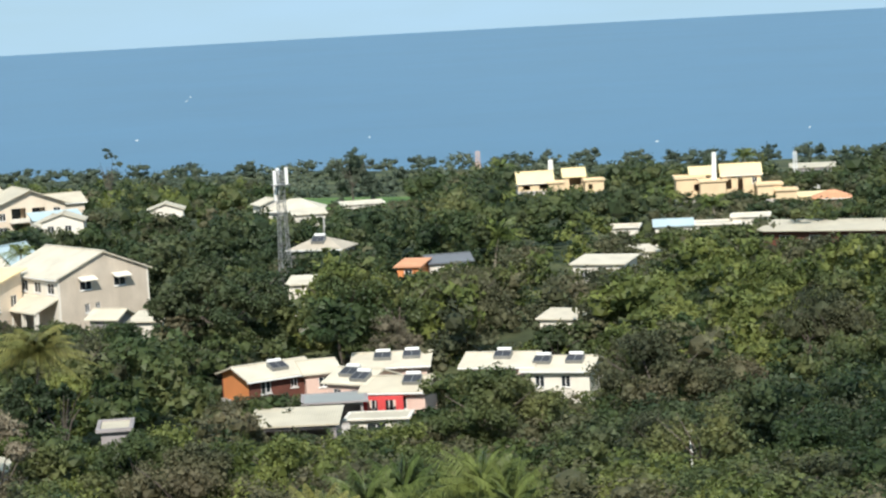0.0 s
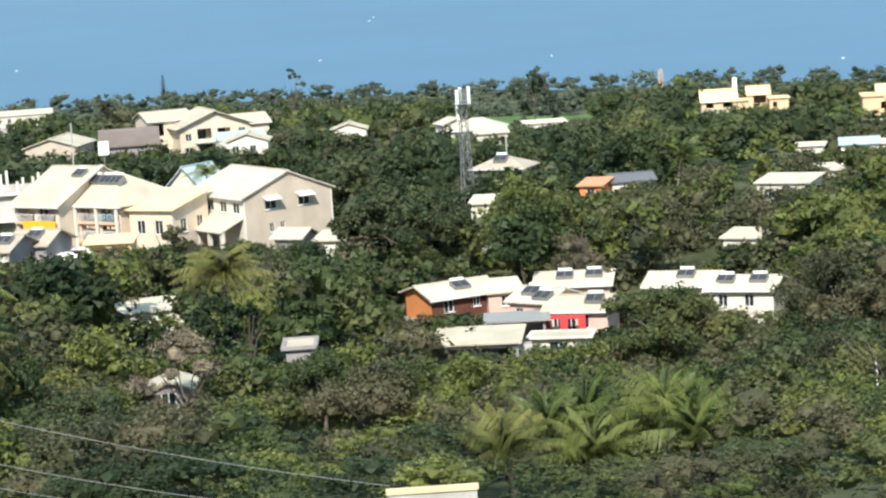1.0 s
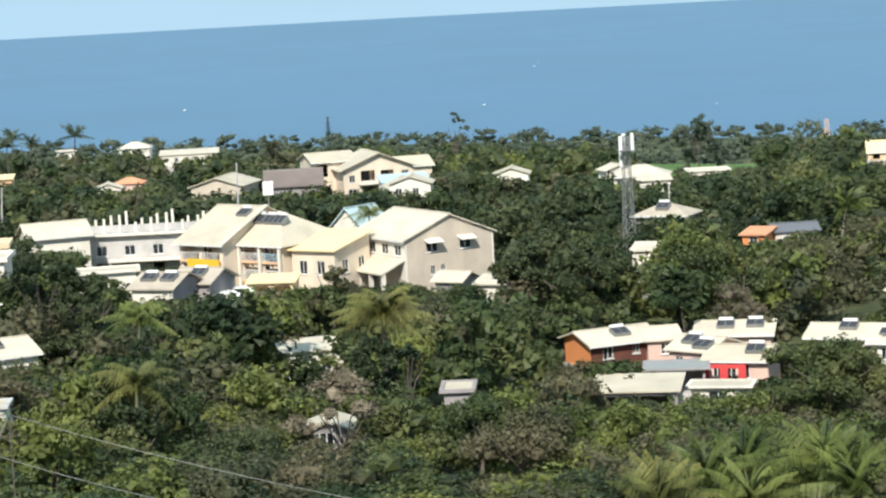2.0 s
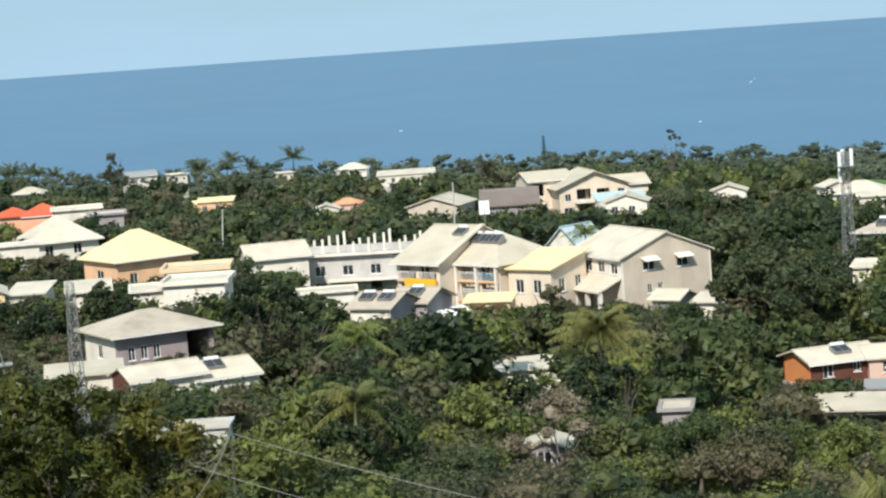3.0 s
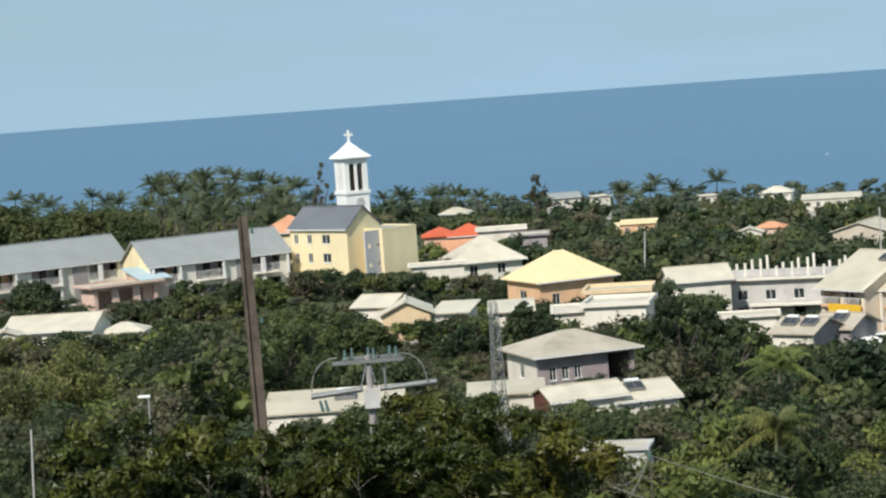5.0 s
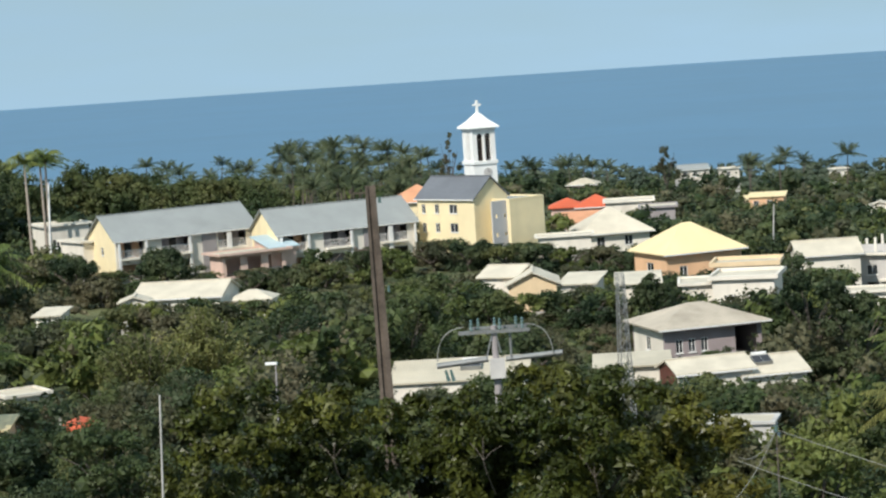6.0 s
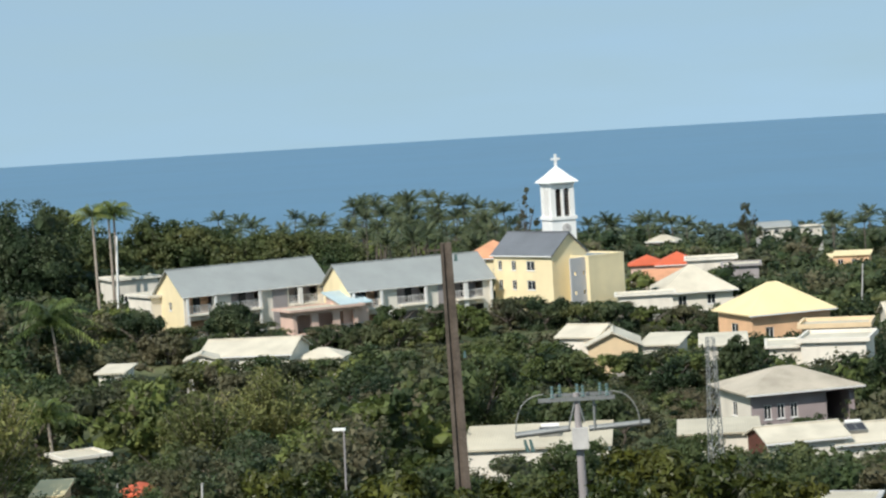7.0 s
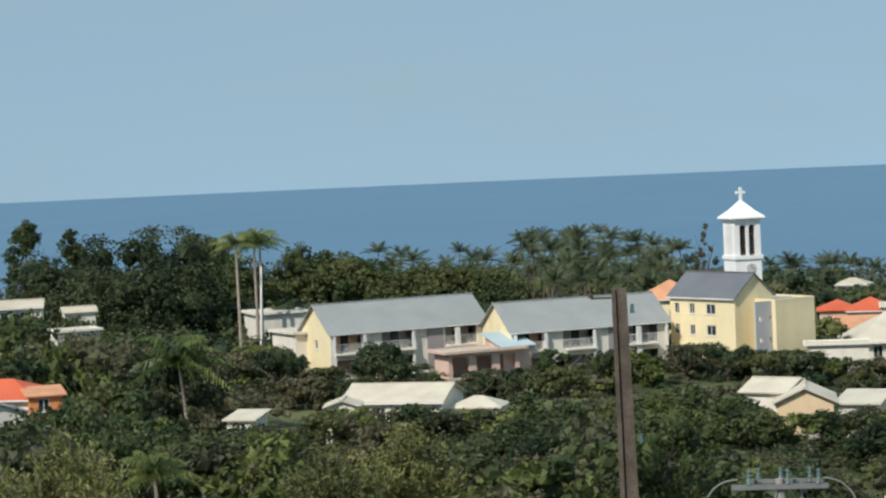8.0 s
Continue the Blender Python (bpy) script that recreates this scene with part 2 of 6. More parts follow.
class Mesh:
    """Collects faces for one mesh."""
    def __init__(self):
        self.v, self.f = [], []

    def poly(self, pts):
        k = len(self.v)
        self.v += [tuple(p) for p in pts]
        self.f.append(tuple(range(k, k + len(pts))))
        return self

    def box(self, x0, x1, y0, y1, z0, z1):
        k = len(self.v)
        self.v += [(x, y, z) for z in (z0, z1) for x, y in ((x0, y0), (x1, y0), (x1, y1), (x0, y1))]
        self.f += [tuple(k + i for i in q) for q in ((3, 2, 1, 0), (4, 5, 6, 7), (0, 1, 5, 4), (1, 2, 6, 5), (2, 3, 7, 6), (3, 0, 4, 7))]
        return self

    def slab(self, pts, t):
        """A plate of thickness t under a polygon."""
        k, n = len(self.v), len(pts)
        self.v += [tuple(p) for p in pts] + [(p[0], p[1], p[2] - t) for p in pts]
        self.f += [tuple(range(k, k + n)), tuple(range(k + 2 * n - 1, k + n - 1, -1))]
        self.f += [(k + i, k + n + i, k + n + (i + 1) % n, k + (i + 1) % n) for i in range(n)]
        return self

    def tube(self, p, q, r0, r1=None, n=8):
        p, q = Vector(p), Vector(q)
        r1 = r0 if r1 is None else r1
        ax = (q - p).normalized()
        s = ax.cross((0, 0, 1) if abs(ax.z) < 0.9 else (1, 0, 0)).normalized()
        u = ax.cross(s)
        k = len(self.v)
        for c, r in ((p, r0), (q, r1)):
            self.v += [tuple(c + r * (math.cos(2 * math.pi * i / n) * s + math.sin(2 * math.pi * i / n) * u)) for i in range(n)]
        self.f += [(k + i, k + (i + 1) % n, k + n + (i + 1) % n, k + n + i) for i in range(n)]
        self.f += [tuple(k + i for i in range(n - 1, -1, -1)), tuple(k + n + i for i in range(n))]
        return self

    def pipe(self, pts, r, n=5):
        """One connected tube along a line of points."""
        k = len(self.v)
        for i, p in enumerate(pts):
            ax = (pts[min(i + 1, len(pts) - 1)] - pts[max(i - 1, 0)]).normalized()
            s = ax.cross((0, 0, 1) if abs(ax.z) < 0.9 else (1, 0, 0)).normalized()
            u = ax.cross(s)
            self.v += [tuple(p + r * (math.cos(2 * math.pi * j / n) * s + math.sin(2 * math.pi * j / n) * u)) for j in range(n)]
        for i in range(len(pts) - 1):
            a = k + i * n
            self.f += [(a + j, a + (j + 1) % n, a + n + (j + 1) % n, a + n + j) for j in range(n)]
        return self

    def data(self, name, material):
        me = bpy.data.meshes.new(name)
        me.from_pydata(self.v, [], self.f)
        me.materials.append(material)
        bm = bmesh.new(); bm.from_mesh(me)
        bmesh.ops.recalc_face_normals(bm, faces=bm.faces)
        bm.to_mesh(me); bm.free()
        return me


def part(name, m, material, parent=None, label="", at=None):
    ob = new(name, m.data(name, material))
    ob.parent = parent
    if at is not None:
        ob.matrix_basis = at
    return tagged(ob, label)


def root(name, label, category, at, group="", kind=""):
    ob = new(name)
    ob.empty_display_size = 0.5
    ob.matrix_basis = at
    return tagged(ob, label, category, group, kind)


SIGHTS = []     # bearings that stay open: from, to, lowest elevation, distance


def wall_mesh(length, h, holes, t=0.22):
    """An upright wall along x from 0 to length, its outer face at y = 0, with real openings; one connected shell."""
    m = Mesh()
    xs = sorted({0.0, length, *[min(length, max(0.0, a)) for x, z, w, hh in holes for a in (x - w / 2, x + w / 2)]})
    zs = sorted({0.0, h, *[min(h, max(0.0, a)) for x, z, w, hh in holes for a in (z, z + hh)]})
    nx, nz = len(xs) - 1, len(zs) - 1
    full = {(i, k) for i in range(nx) for k in range(nz)
            if not any(abs((xs[i] + xs[i + 1]) / 2 - x) < w / 2 and z < (zs[k] + zs[k + 1]) / 2 < z + hh for x, z, w, hh in holes)}
    m.v = [(x, y, z) for y in (0.0, t) for z in zs for x in xs]
    n = (nx + 1) * (nz + 1)
    at = lambda i, k, s: s * n + k * (nx + 1) + i
    for i, k in full:
        m.f += [(at(i, k, 0), at(i + 1, k, 0), at(i + 1, k + 1, 0), at(i, k + 1, 0)), (at(i, k + 1, 1), at(i + 1, k + 1, 1), at(i + 1, k, 1), at(i, k, 1))]
        for di, dk, p, q in ((-1, 0, (i, k + 1), (i, k)), (1, 0, (i + 1, k), (i + 1, k + 1)), (0, -1, (i, k), (i + 1, k)), (0, 1, (i + 1, k + 1), (i, k + 1))):
            if (i + di, k + dk) not in full:
                m.f.append((at(*p, 0), at(*p, 1), at(*q, 1), at(*q, 0)))
    return m


def window(parent, at, x, z, w, h, style):
    """Frame, pane and sill in an opening of a wall; style w: window, d: door, o: open loggia with a rail, h: bare hole."""
    if style == "h":
        return
    e = 0.07
    if style == "o":
        m = Mesh().box(x - w / 2, x + w / 2, 0.02, 0.08, z + 0.95, z + 1.02).box(x - w / 2, x + w / 2, 0.02, 0.08, z + 0.1, z + 0.16)
        k = max(2, int(w / 0.3))
        for i in range(k + 1):
            a = x - w / 2 + w * i / k
            m.box(a - 0.03, a + 0.03, 0.02, 0.07, z + 0.1, z + 1.0)
        part("railing", m, FRAME, parent, "white balcony railing", at)
        return
    m = Mesh()
    for x0, x1, z0, z1 in ((x - w / 2, x - w / 2 + e, z, z + h), (x + w / 2 - e, x + w / 2, z, z + h), (x - w / 2 + e, x + w / 2 - e, z + h - e, z + h), (x - w / 2 + e, x + w / 2 - e, z, z + e), (x - e / 2, x + e / 2, z + e, z + h - e)):
        m.box(x0, x1, 0.06, 0.14, z0, z1)
    win = part("window" if style == "w" else "door", m, FRAME, parent, "", at)
    part("pane", Mesh().box(x - w / 2 + e, x + w / 2 - e, 0.09, 0.11, z + e, z + h - e), GLASS, win, "dark glass pane")
    if style == "w":
        part("sill", Mesh().box(x - w / 2 - 0.08, x + w / 2 + 0.08, -0.09, -0.003, z - 0.08, z), FRAME, win)


def house(name, label, category, az, el, dist, face, w, d, h, roof, rise, wallm, roofm, front=(), left=(), right=(), over=0.45, deep=3.0, sight=1.0, group="", rightm=None, leftm=None, solar=()):
    """A building by the middle of its front eave. face: degrees that its front turns to the right of the eye's line.
    Openings: centre from the wall's left end, height over the floor, width, height, style."""
    p = place(az, el, dist)
    at = Matrix.Translation(p - Vector((0, 0, h))) @ pose(0, 0, 0, 0, 0, az + face)
    r = root(name, label, category, at, group)
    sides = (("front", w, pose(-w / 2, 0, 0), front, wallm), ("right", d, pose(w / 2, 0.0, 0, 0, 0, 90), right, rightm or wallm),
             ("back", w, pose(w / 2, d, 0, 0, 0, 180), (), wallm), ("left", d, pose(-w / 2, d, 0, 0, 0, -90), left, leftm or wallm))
    for side, length, m, holes, mt in sides:
        if side in ("right", "left"):
            inset = 0.225
            mm = wall_mesh(length - 2 * inset, h, [(x - inset, z, a, b) for x, z, a, b, s in holes])
            m = m @ pose(inset, 0, 0)
        else:
            inset = 0
            mm = wall_mesh(length, h, [(x, z, a, b) for x, z, a, b, s in holes])
        part("wall", mm, mt, r, "", m)
        for x, z, a, b, s in holes:
            window(r, m, x - inset, z, a, b, s)
    part("foundation", Mesh().box(-w / 2 - 0.1, w / 2 + 0.1, -0.1, d + 0.1, -deep, -0.004), W_CONC, r)
    part("storey_floor", Mesh().box(-w / 2 + 0.23, w / 2 - 0.23, 0.23, d - 0.23, 0.0, 0.1), W_CONC, r)
    if h > 4.5:
        part("storey_floor", Mesh().box(-w / 2 + 0.23, w / 2 - 0.23, 0.23, d - 0.23, h / 2 - 0.1, h / 2 + 0.1), W_CONC, r)
    o, t = over, 0.14
    X, Y0, Y1 = w / 2 + o, -o, d + o
    m = Mesh()
    if roof == "gable_x":
        k = rise / (d / 2); zf = h - o * k + t
        zr = h + rise + t
        m.slab([(-X, Y0, zf), (X, Y0, zf), (X, d / 2, zr), (-X, d / 2, zr)], t).slab([(-X, d / 2, zr), (X, d / 2, zr), (X, Y1, zf), (-X, Y1, zf)], t)
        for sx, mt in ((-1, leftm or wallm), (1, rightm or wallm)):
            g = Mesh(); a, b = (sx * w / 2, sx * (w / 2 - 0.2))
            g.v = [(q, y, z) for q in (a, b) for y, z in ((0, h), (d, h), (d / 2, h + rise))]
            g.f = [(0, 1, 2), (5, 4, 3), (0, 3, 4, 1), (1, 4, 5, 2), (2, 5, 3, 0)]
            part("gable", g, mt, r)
    elif roof == "gable_y":
        k = rise / (w / 2); ze = h - o * k + t; zr = h + rise + t
        m.slab([(-X, Y0, ze), (0, Y0, zr), (0, Y1, zr), (-X, Y1, ze)], t).slab([(0, Y0, zr), (X, Y0, ze), (X, Y1, ze), (0, Y1, zr)], t)
        for y in (0, d - 0.2):
            g = Mesh()
            g.v = [(x, q, z) for q in (y, y + 0.2) for x, z in ((-w / 2, h), (w / 2, h), (0, h + rise))]
            g.f = [(0, 1, 2), (5, 4, 3), (0, 3, 4, 1), (1, 4, 5, 2), (2, 5, 3, 0)]
            part("gable", g, wallm, r)
    elif roof == "hip":
        s = min(w, d) / 2; zr = h + rise; k = rise / s; ze = h - o * k * 0.6
        a, b = ((-w / 2 + s, d / 2, zr), (w / 2 - s, d / 2, zr)) if w >= d else ((0, s, zr), (0, d - s, zr))
        c = [(-X, Y0, ze), (X, Y0, ze), (X, Y1, ze), (-X, Y1, ze)]
        if w >= d:
            for q in ([c[0], c[1], b, a], [c[1], c[2], b], [c[2], c[3], a, b], [c[3], c[0], a]):
                m.slab(q, t)
        else:
            for q in ([c[0], c[1], a], [c[1], c[2], b, a], [c[2], c[3], b], [c[3], c[0], a, b]):
                m.slab(q, t)
    elif roof == "shed":
        m.slab([(-X, Y0, h + t), (X, Y0, h + t), (X, Y1, h + rise + t), (-X, Y1, h + rise + t)], t)
        for x in (-w / 2, w / 2 - 0.2):
            g = Mesh()
            g.v = [(q, y, z) for q in (x, x + 0.2) for y, z in ((0, h), (d, h), (d, h + rise))]
            g.f = [(0, 1, 2), (5, 4, 3), (0, 3, 4, 1), (1, 4, 5, 2), (2, 5, 3, 0)]
            part("gable", g, wallm, r)
        part("rear_wall", Mesh().box(-w / 2 + 0.2, w / 2 - 0.2, d - 0.2, d, h, h + rise), wallm, r)
    else:
        m.box(-w / 2 + 0.15, w / 2 - 0.15, 0.15, d - 0.15, h - 0.3, h - 0.1)
        c = Mesh()
        for q in ((-X, X, Y0, Y0 + 0.3), (-X, X, Y1 - 0.3, Y1), (-X, -X + 0.3, Y0 + 0.3, Y1 - 0.3), (X - 0.3, X, Y0 + 0.3, Y1 - 0.3)):
            c.box(*q, h, h + rise)
        m.box(-X + 0.3, X - 0.3, Y0 + 0.3, Y1 - 0.3, h + 0.004, h + 0.12)
        part("parapet", c, wallm, r)
    part("roof", m, roofm, r)
    if roof in ("gable_x", "gable_y"):
        c = Mesh()
        if roof == "gable_x":
            c.box(-X, X, d / 2 - 0.18, d / 2 + 0.18, h + rise + t - 0.03, h + rise + t + 0.05)
        else:
            c.box(-0.18, 0.18, Y0, Y1, h + rise + t - 0.03, h + rise + t + 0.05)
        part("ridge_cap", c, roofm, r)
    if roof in ("gable_x", "hip") and w > 5:
        part("gutter", Mesh().box(-X, X, Y0 - 0.13, Y0 - 0.01, h - o * (rise / (d / 2)) * 0.8 - 0.12, h - o * (rise / (d / 2)) * 0.8 + 0.02), FRAME, r)
    for x, q in solar:
        k = rise / (d / 2 if roof != "shed" else d)
        y = q * (d / 2 if roof != "shed" else d)
        solar_heater(at @ pose(x, y, h + k * y + 0.38, math.degrees(math.atan(k)) + 2))
    if sight:
        b = math.degrees((w * abs(math.cos(radians(face))) + d * abs(math.sin(radians(face)))) / 2 / dist)
        side = math.degrees(d * math.sin(radians(face)) / 2 / dist)
        low = math.degrees(math.atan2(p.z - h * sight * (0.74 if sight > 0.75 else 0.5) - EYE, dist))
        SIGHTS.append((az + side - b * 0.96, az + side + b * 0.96, low, dist))
    return r


def solar_heater(at, w=1.5, d=1.15, tank=True):
    """Flat collector with a white tank along its upper edge, lying on a roof."""
    r = root("solar_water_heater", "dark glass solar water heater lying on a roof", "solar panel", at, "solar water heaters on roofs")
    part("collector", Mesh().box(-w / 2, w / 2, -d / 2, d / 2, 0, 0.1), SOLAR, r, "dark glass collector")
    m = Mesh()
    for a, b, c, e in ((-w / 2 - 0.05, w / 2 + 0.05, -d / 2 - 0.05, -d / 2), (-w / 2 - 0.05, w / 2 + 0.05, d / 2, d / 2 + 0.05), (-w / 2 - 0.05, -w / 2, -d / 2, d / 2), (w / 2, w / 2 + 0.05, -d / 2, d / 2), (-0.03, 0.03, -d / 2, d / 2)):
        m.box(a, b, c, e, -0.42, 0.13)
    part("frame", m, STEEL, r)
    if tank:
        part("tank", Mesh().tube((-w / 2 + 0.1, d / 2 + 0.22, 0.12), (w / 2 - 0.1, d / 2 + 0.22, 0.12), 0.2, n=12), FRAME, r, "white cylindrical tank")
    return r


# ---- ground and sea ----
def sheet():
    az_n, rs = 121, [0, 15, 30, 45, 60, 75, 90, 110, 130, 155, 180, 205, 230, 265, 300, 350, 400, 460, 520, 580, 650, 730, 820, 890, 960, 1100, 1500, 4950]
    m = Mesh()
    for r in rs:
        for i in range(az_n):
            a = radians(i * 3.0)
            x, y = -math.sin(a) * r, math.cos(a) * r
            m.v.append((x, y, ground_z(x, y) if y > 0 else min(66.0, ground_z(x, 1.0) if r < 300 else -60 + 126 * max(0, 1 - r / 900))))
    for k in range(len(rs) - 1):
        for i in range(az_n - 1):
            a = k * az_n + i
            m.f.append((a, a + 1, a + az_n + 1, a + az_n))
    ob = new("ground", m.data("ground", GRASS))
    for p in ob.data.polygons:
        p.use_smooth = True
    return tagged(ob, "grassy scrub-covered hillside sloping down to the coast", "ground", kind="structure")


sheet()
m = Mesh()
m.poly([(math.cos(radians(a)) * 4900, math.sin(radians(a)) * 4900, 0.0) for a in range(0, 360, 2)])
tagged(new("water", m.data("water", SEA)), "calm deep blue open sea reaching the horizon", "sea", kind="structure")


def small_boat(az, dist, length, turn):
    """An open white boat on the water."""
    at = place(az, 0, dist)
    r = root("small_boat", "small open white boat far out on the sea", "boat", Matrix.Translation((at.x, at.y, 0.02)) @ pose(0, 0, 0, 0, 0, turn), "boats on the sea")
    h, w = length / 2, length * 0.17
    m = Mesh()
    m.v = [(-h, -w, 0.38), (h * 0.4, -w, 0.4), (h, 0, 0.55), (h * 0.4, w, 0.4), (-h, w, 0.38), (-h, -w * 0.7, -0.1), (h * 0.4, -w * 0.7, -0.1), (h * 0.85, 0, 0.0), (h * 0.4, w * 0.7, -0.1), (-h, w * 0.7, -0.1)]
    m.f = [(0, 1, 2, 3, 4), (9, 8, 7, 6, 5)] + [(i, i + 5, (i + 1) % 5 + 5, (i + 1) % 5) for i in range(5)]
    part("hull", m, CHALK, r)
    part("thwart", Mesh().box(-h * 0.2, h * 0.1, -w * 0.9, w * 0.9, 0.42, 0.5), CHALK, r)


for a, d, n, t in ((-11.0, 1820, 2.6, 20), (-15.5, 1190, 1.9, 70), (-22.7, 1040, 1.8, 10), (-26.5, 1090, 1.9, 40), (-9.7, 1290, 2.0, 5), (-11.1, 1900, 2.4, 80), (-2.2, 1420, 2.0, 0)):
    small_boat(a, d, n, t)


def field(az0, az1, r0, r1):
    """A strip of crop laid over the ground."""
    m, n = Mesh(), 14
    for k in range(7):
        r = r0 + (r1 - r0) * k / 6
        for i in range(n):
            a = radians(az0 + (az1 - az0) * i / (n - 1))
            x, y = -math.sin(a) * r, math.cos(a) * r
            m.v.append((x, y, ground_z(x, y) + 1.2 + 0.25 * random.random()))
    for k in range(6):
        m.f += [(k * n + i, k * n + i + 1, (k + 1) * n + i + 1, (k + 1) * n + i) for i in range(n - 1)]
    tagged(new("crop_field", m.data("crop_field", CANE)), "bright green crop field near the coast", "field", kind="structure")
    x, y = -math.sin(radians(az0)) * r0, math.cos(radians(az0)) * r0
    SIGHTS.append((az0 + 0.3, az1 - 0.3, math.degrees(math.atan2(ground_z(x, y) + 3 - EYE, r0)), r1 - 6))


field(12.6, 14.6, 420, 500)
field(17.0, 19.2, 430, 520)
field(-16.5, -13.0, 470, 600)


def row(n, x0, step, z, w, h, s="w"):
    return [(x0 + i * step, z, w, h, s) for i in range(n)]


# ---- the church and its neighbours ----
house("church_building", "cream church building with slate-grey gabled roof", "church building", 10.63, -3.77, 308, -48, 11.4, 6.2, 9.0, "gable_x", 2.6, W_CREAM, R_DARK,
      front=[(x, z, w, 1.25, "w") for z in (6.85, 4.3) for x, w in ((1.2, 0.8), (3.9, 0.9), (7.2, 1.6))], over=0.3, sight=0.82)
house("church_annex", "cream windowless church annex with grey panel", "church building", 8.58, -3.93, 305.5, 42, 6.2, 8.0, 9.0, "flat", 0.3, W_CREAM, R_GREY, over=0.02, sight=0.86)


def church_tower():
    az, el, dist = 9.68, -2.07, 314
    p = place(az, el, dist)
    s, hb = 1.72, 4.5          # half width, belfry height
    base = 18.0
    r = root("bell_tower", "white church bell tower with louvred belfry and cross", "church tower", Matrix.Translation(p - Vector((0, 0, base + hb))) @ pose(0, 0, 0, 0, 0, az + 24))
    part("shaft", Mesh().box(-s, s, -s, s, 0, base - 0.45), CHALK, r)
    part("cornice", Mesh().box(-s - 0.18, s + 0.18, -s - 0.18, s + 0.18, base - 0.446, base), CHALK, r)
    for sx in (-1, 1):
        for sy in (-1, 1):
            x, y = sx * (s - 0.35), sy * (s - 0.35)
            part("pillar", Mesh().box(x - 0.33, x + 0.33, y - 0.33, y + 0.33, base + 0.004, base + hb - 0.3), CHALK, r)
    for a in range(4):
        m = pose(0, 0, 0, 0, 0, 90 * a)
        for x in (-0.75, 0.0, 0.75) if a in (3,) else (0.0,):
            part("pillar", Mesh().box(x - 0.17, x + 0.17, -s + 0.05, -s + 0.4, base + 0.004, base + hb - 0.3), CHALK, r, "", m)
        arch = Mesh()
        for cx in (-0.6, 0.6):
            for i in range(6):
                t0, t1 = math.pi * i / 6, math.pi * (i + 1) / 6
                a0, a1 = (cx - 0.46 * math.cos(t0), base + hb - 1.25 + 0.46 * math.sin(t0)), (cx - 0.46 * math.cos(t1), base + hb - 1.25 + 0.46 * math.sin(t1))
                k = len(arch.v)
                top = base + hb - 0.3
                arch.v += [(a0[0], y, z) for y in (-s + 0.1, -s + 0.35) for z in (a0[1], top)] + [(a1[0], y, z) for y in (-s + 0.1, -s + 0.35) for z in (a1[1], top)]
                arch.f += [(k, k + 1, k + 5, k + 4), (k + 2, k + 6, k + 7, k + 3), (k, k + 4, k + 6, k + 2), (k + 1, k + 3, k + 7, k + 5)]
        part("arch", arch, CHALK, r, "", m)
        lou = Mesh()
        for i in range(9):
            z = base + 0.3 + i * 0.4
            lou.slab([(-s + 0.7, -s + 0.35, z), (s - 0.7, -s + 0.35, z), (s - 0.7, -s + 0.75, z + 0.22), (-s + 0.7, -s + 0.75, z + 0.22)], 0.05)
        part("louvre", lou, DARKFRAME, r, "dark belfry louvres", m)
    # added dark block: its colour stands for the shade inside the hollow belfry
    part("core", Mesh().box(-s + 0.9, s - 0.9, -s + 0.9, s - 0.9, base + 0.004, base + hb - 0.3), DARKFRAME, r, "dark block in place of the belfry's inner shade")
    part("cornice", Mesh().box(-s - 0.1, s + 0.1, -s - 0.1, s + 0.1, base + hb - 0.296, base + hb - 0.004), CHALK, r)
    rf = Mesh()
    prof = [(s + 0.5, 0.0), (s + 0.44, 0.2), (s * 0.72, 0.95), (s * 0.36, 1.65), (0.22, 2.05)]
    for hw, z in prof:
        rf.v += [(-hw, -hw, base + hb + z), (hw, -hw, base + hb + z), (hw, hw, base + hb + z), (-hw, hw, base + hb + z)]
    for k in range(len(prof) - 1):
        rf.f += [(4 * k + i, 4 * k + (i + 1) % 4, 4 * k + 4 + (i + 1) % 4, 4 * k + 4 + i) for i in range(4)]
    rf.f += [(3, 2, 1, 0), tuple(4 * (len(prof) - 1) + i for i in range(4))]
    part("roof", rf, CHALK, r)
    top = base + hb + 2.05
    part("cross", Mesh().box(-0.16, 0.16, -0.12, 0.12, top, top + 1.75).box(-0.62, -0.16, -0.12, 0.12, top + 0.95, top + 1.25).box(0.16, 0.62, -0.12, 0.12, top + 0.95, top + 1.25)
         .tube((0, 0, top - 0.05), (0, 0, top + 0.12), 0.35, 0.2), CHALK, r, "white cross finial")
    dial = part("clock", Mesh().tube((0.3, -s - 0.001, base - 1.6), (0.3, -s - 0.1, base - 1.6), 0.62, n=20), W_CONC, r, "round grey clock face")
    part("pointer", Mesh().box(0.27, 0.33, -s - 0.13, -s - 0.104, base - 1.6, base - 1.15).box(0.33, 0.6, -s - 0.13, -s - 0.104, base - 1.63, base - 1.57), DARKFRAME, dial)


church_tower()
# grey panel with small square openings on the annex
p = root("wall_panel", "tall grey rendered panel with four small square openings", "wall panel", Matrix.Translation(place(9.28, -3.91, 303.4) - Vector((0, 0, 9))) @ pose(0, 0, 0, 0, 0, 51.0))
part("panel", wall_mesh(3.1, 8.9, [(0.8, 6.6, 0.45, 0.5), (2.3, 6.6, 0.45, 0.5), (0.8, 4.1, 0.45, 0.5), (2.3, 4.1, 0.45, 0.5)], 0.25), W_PANEL, p, "", pose(-1.55, -0.3, 0))


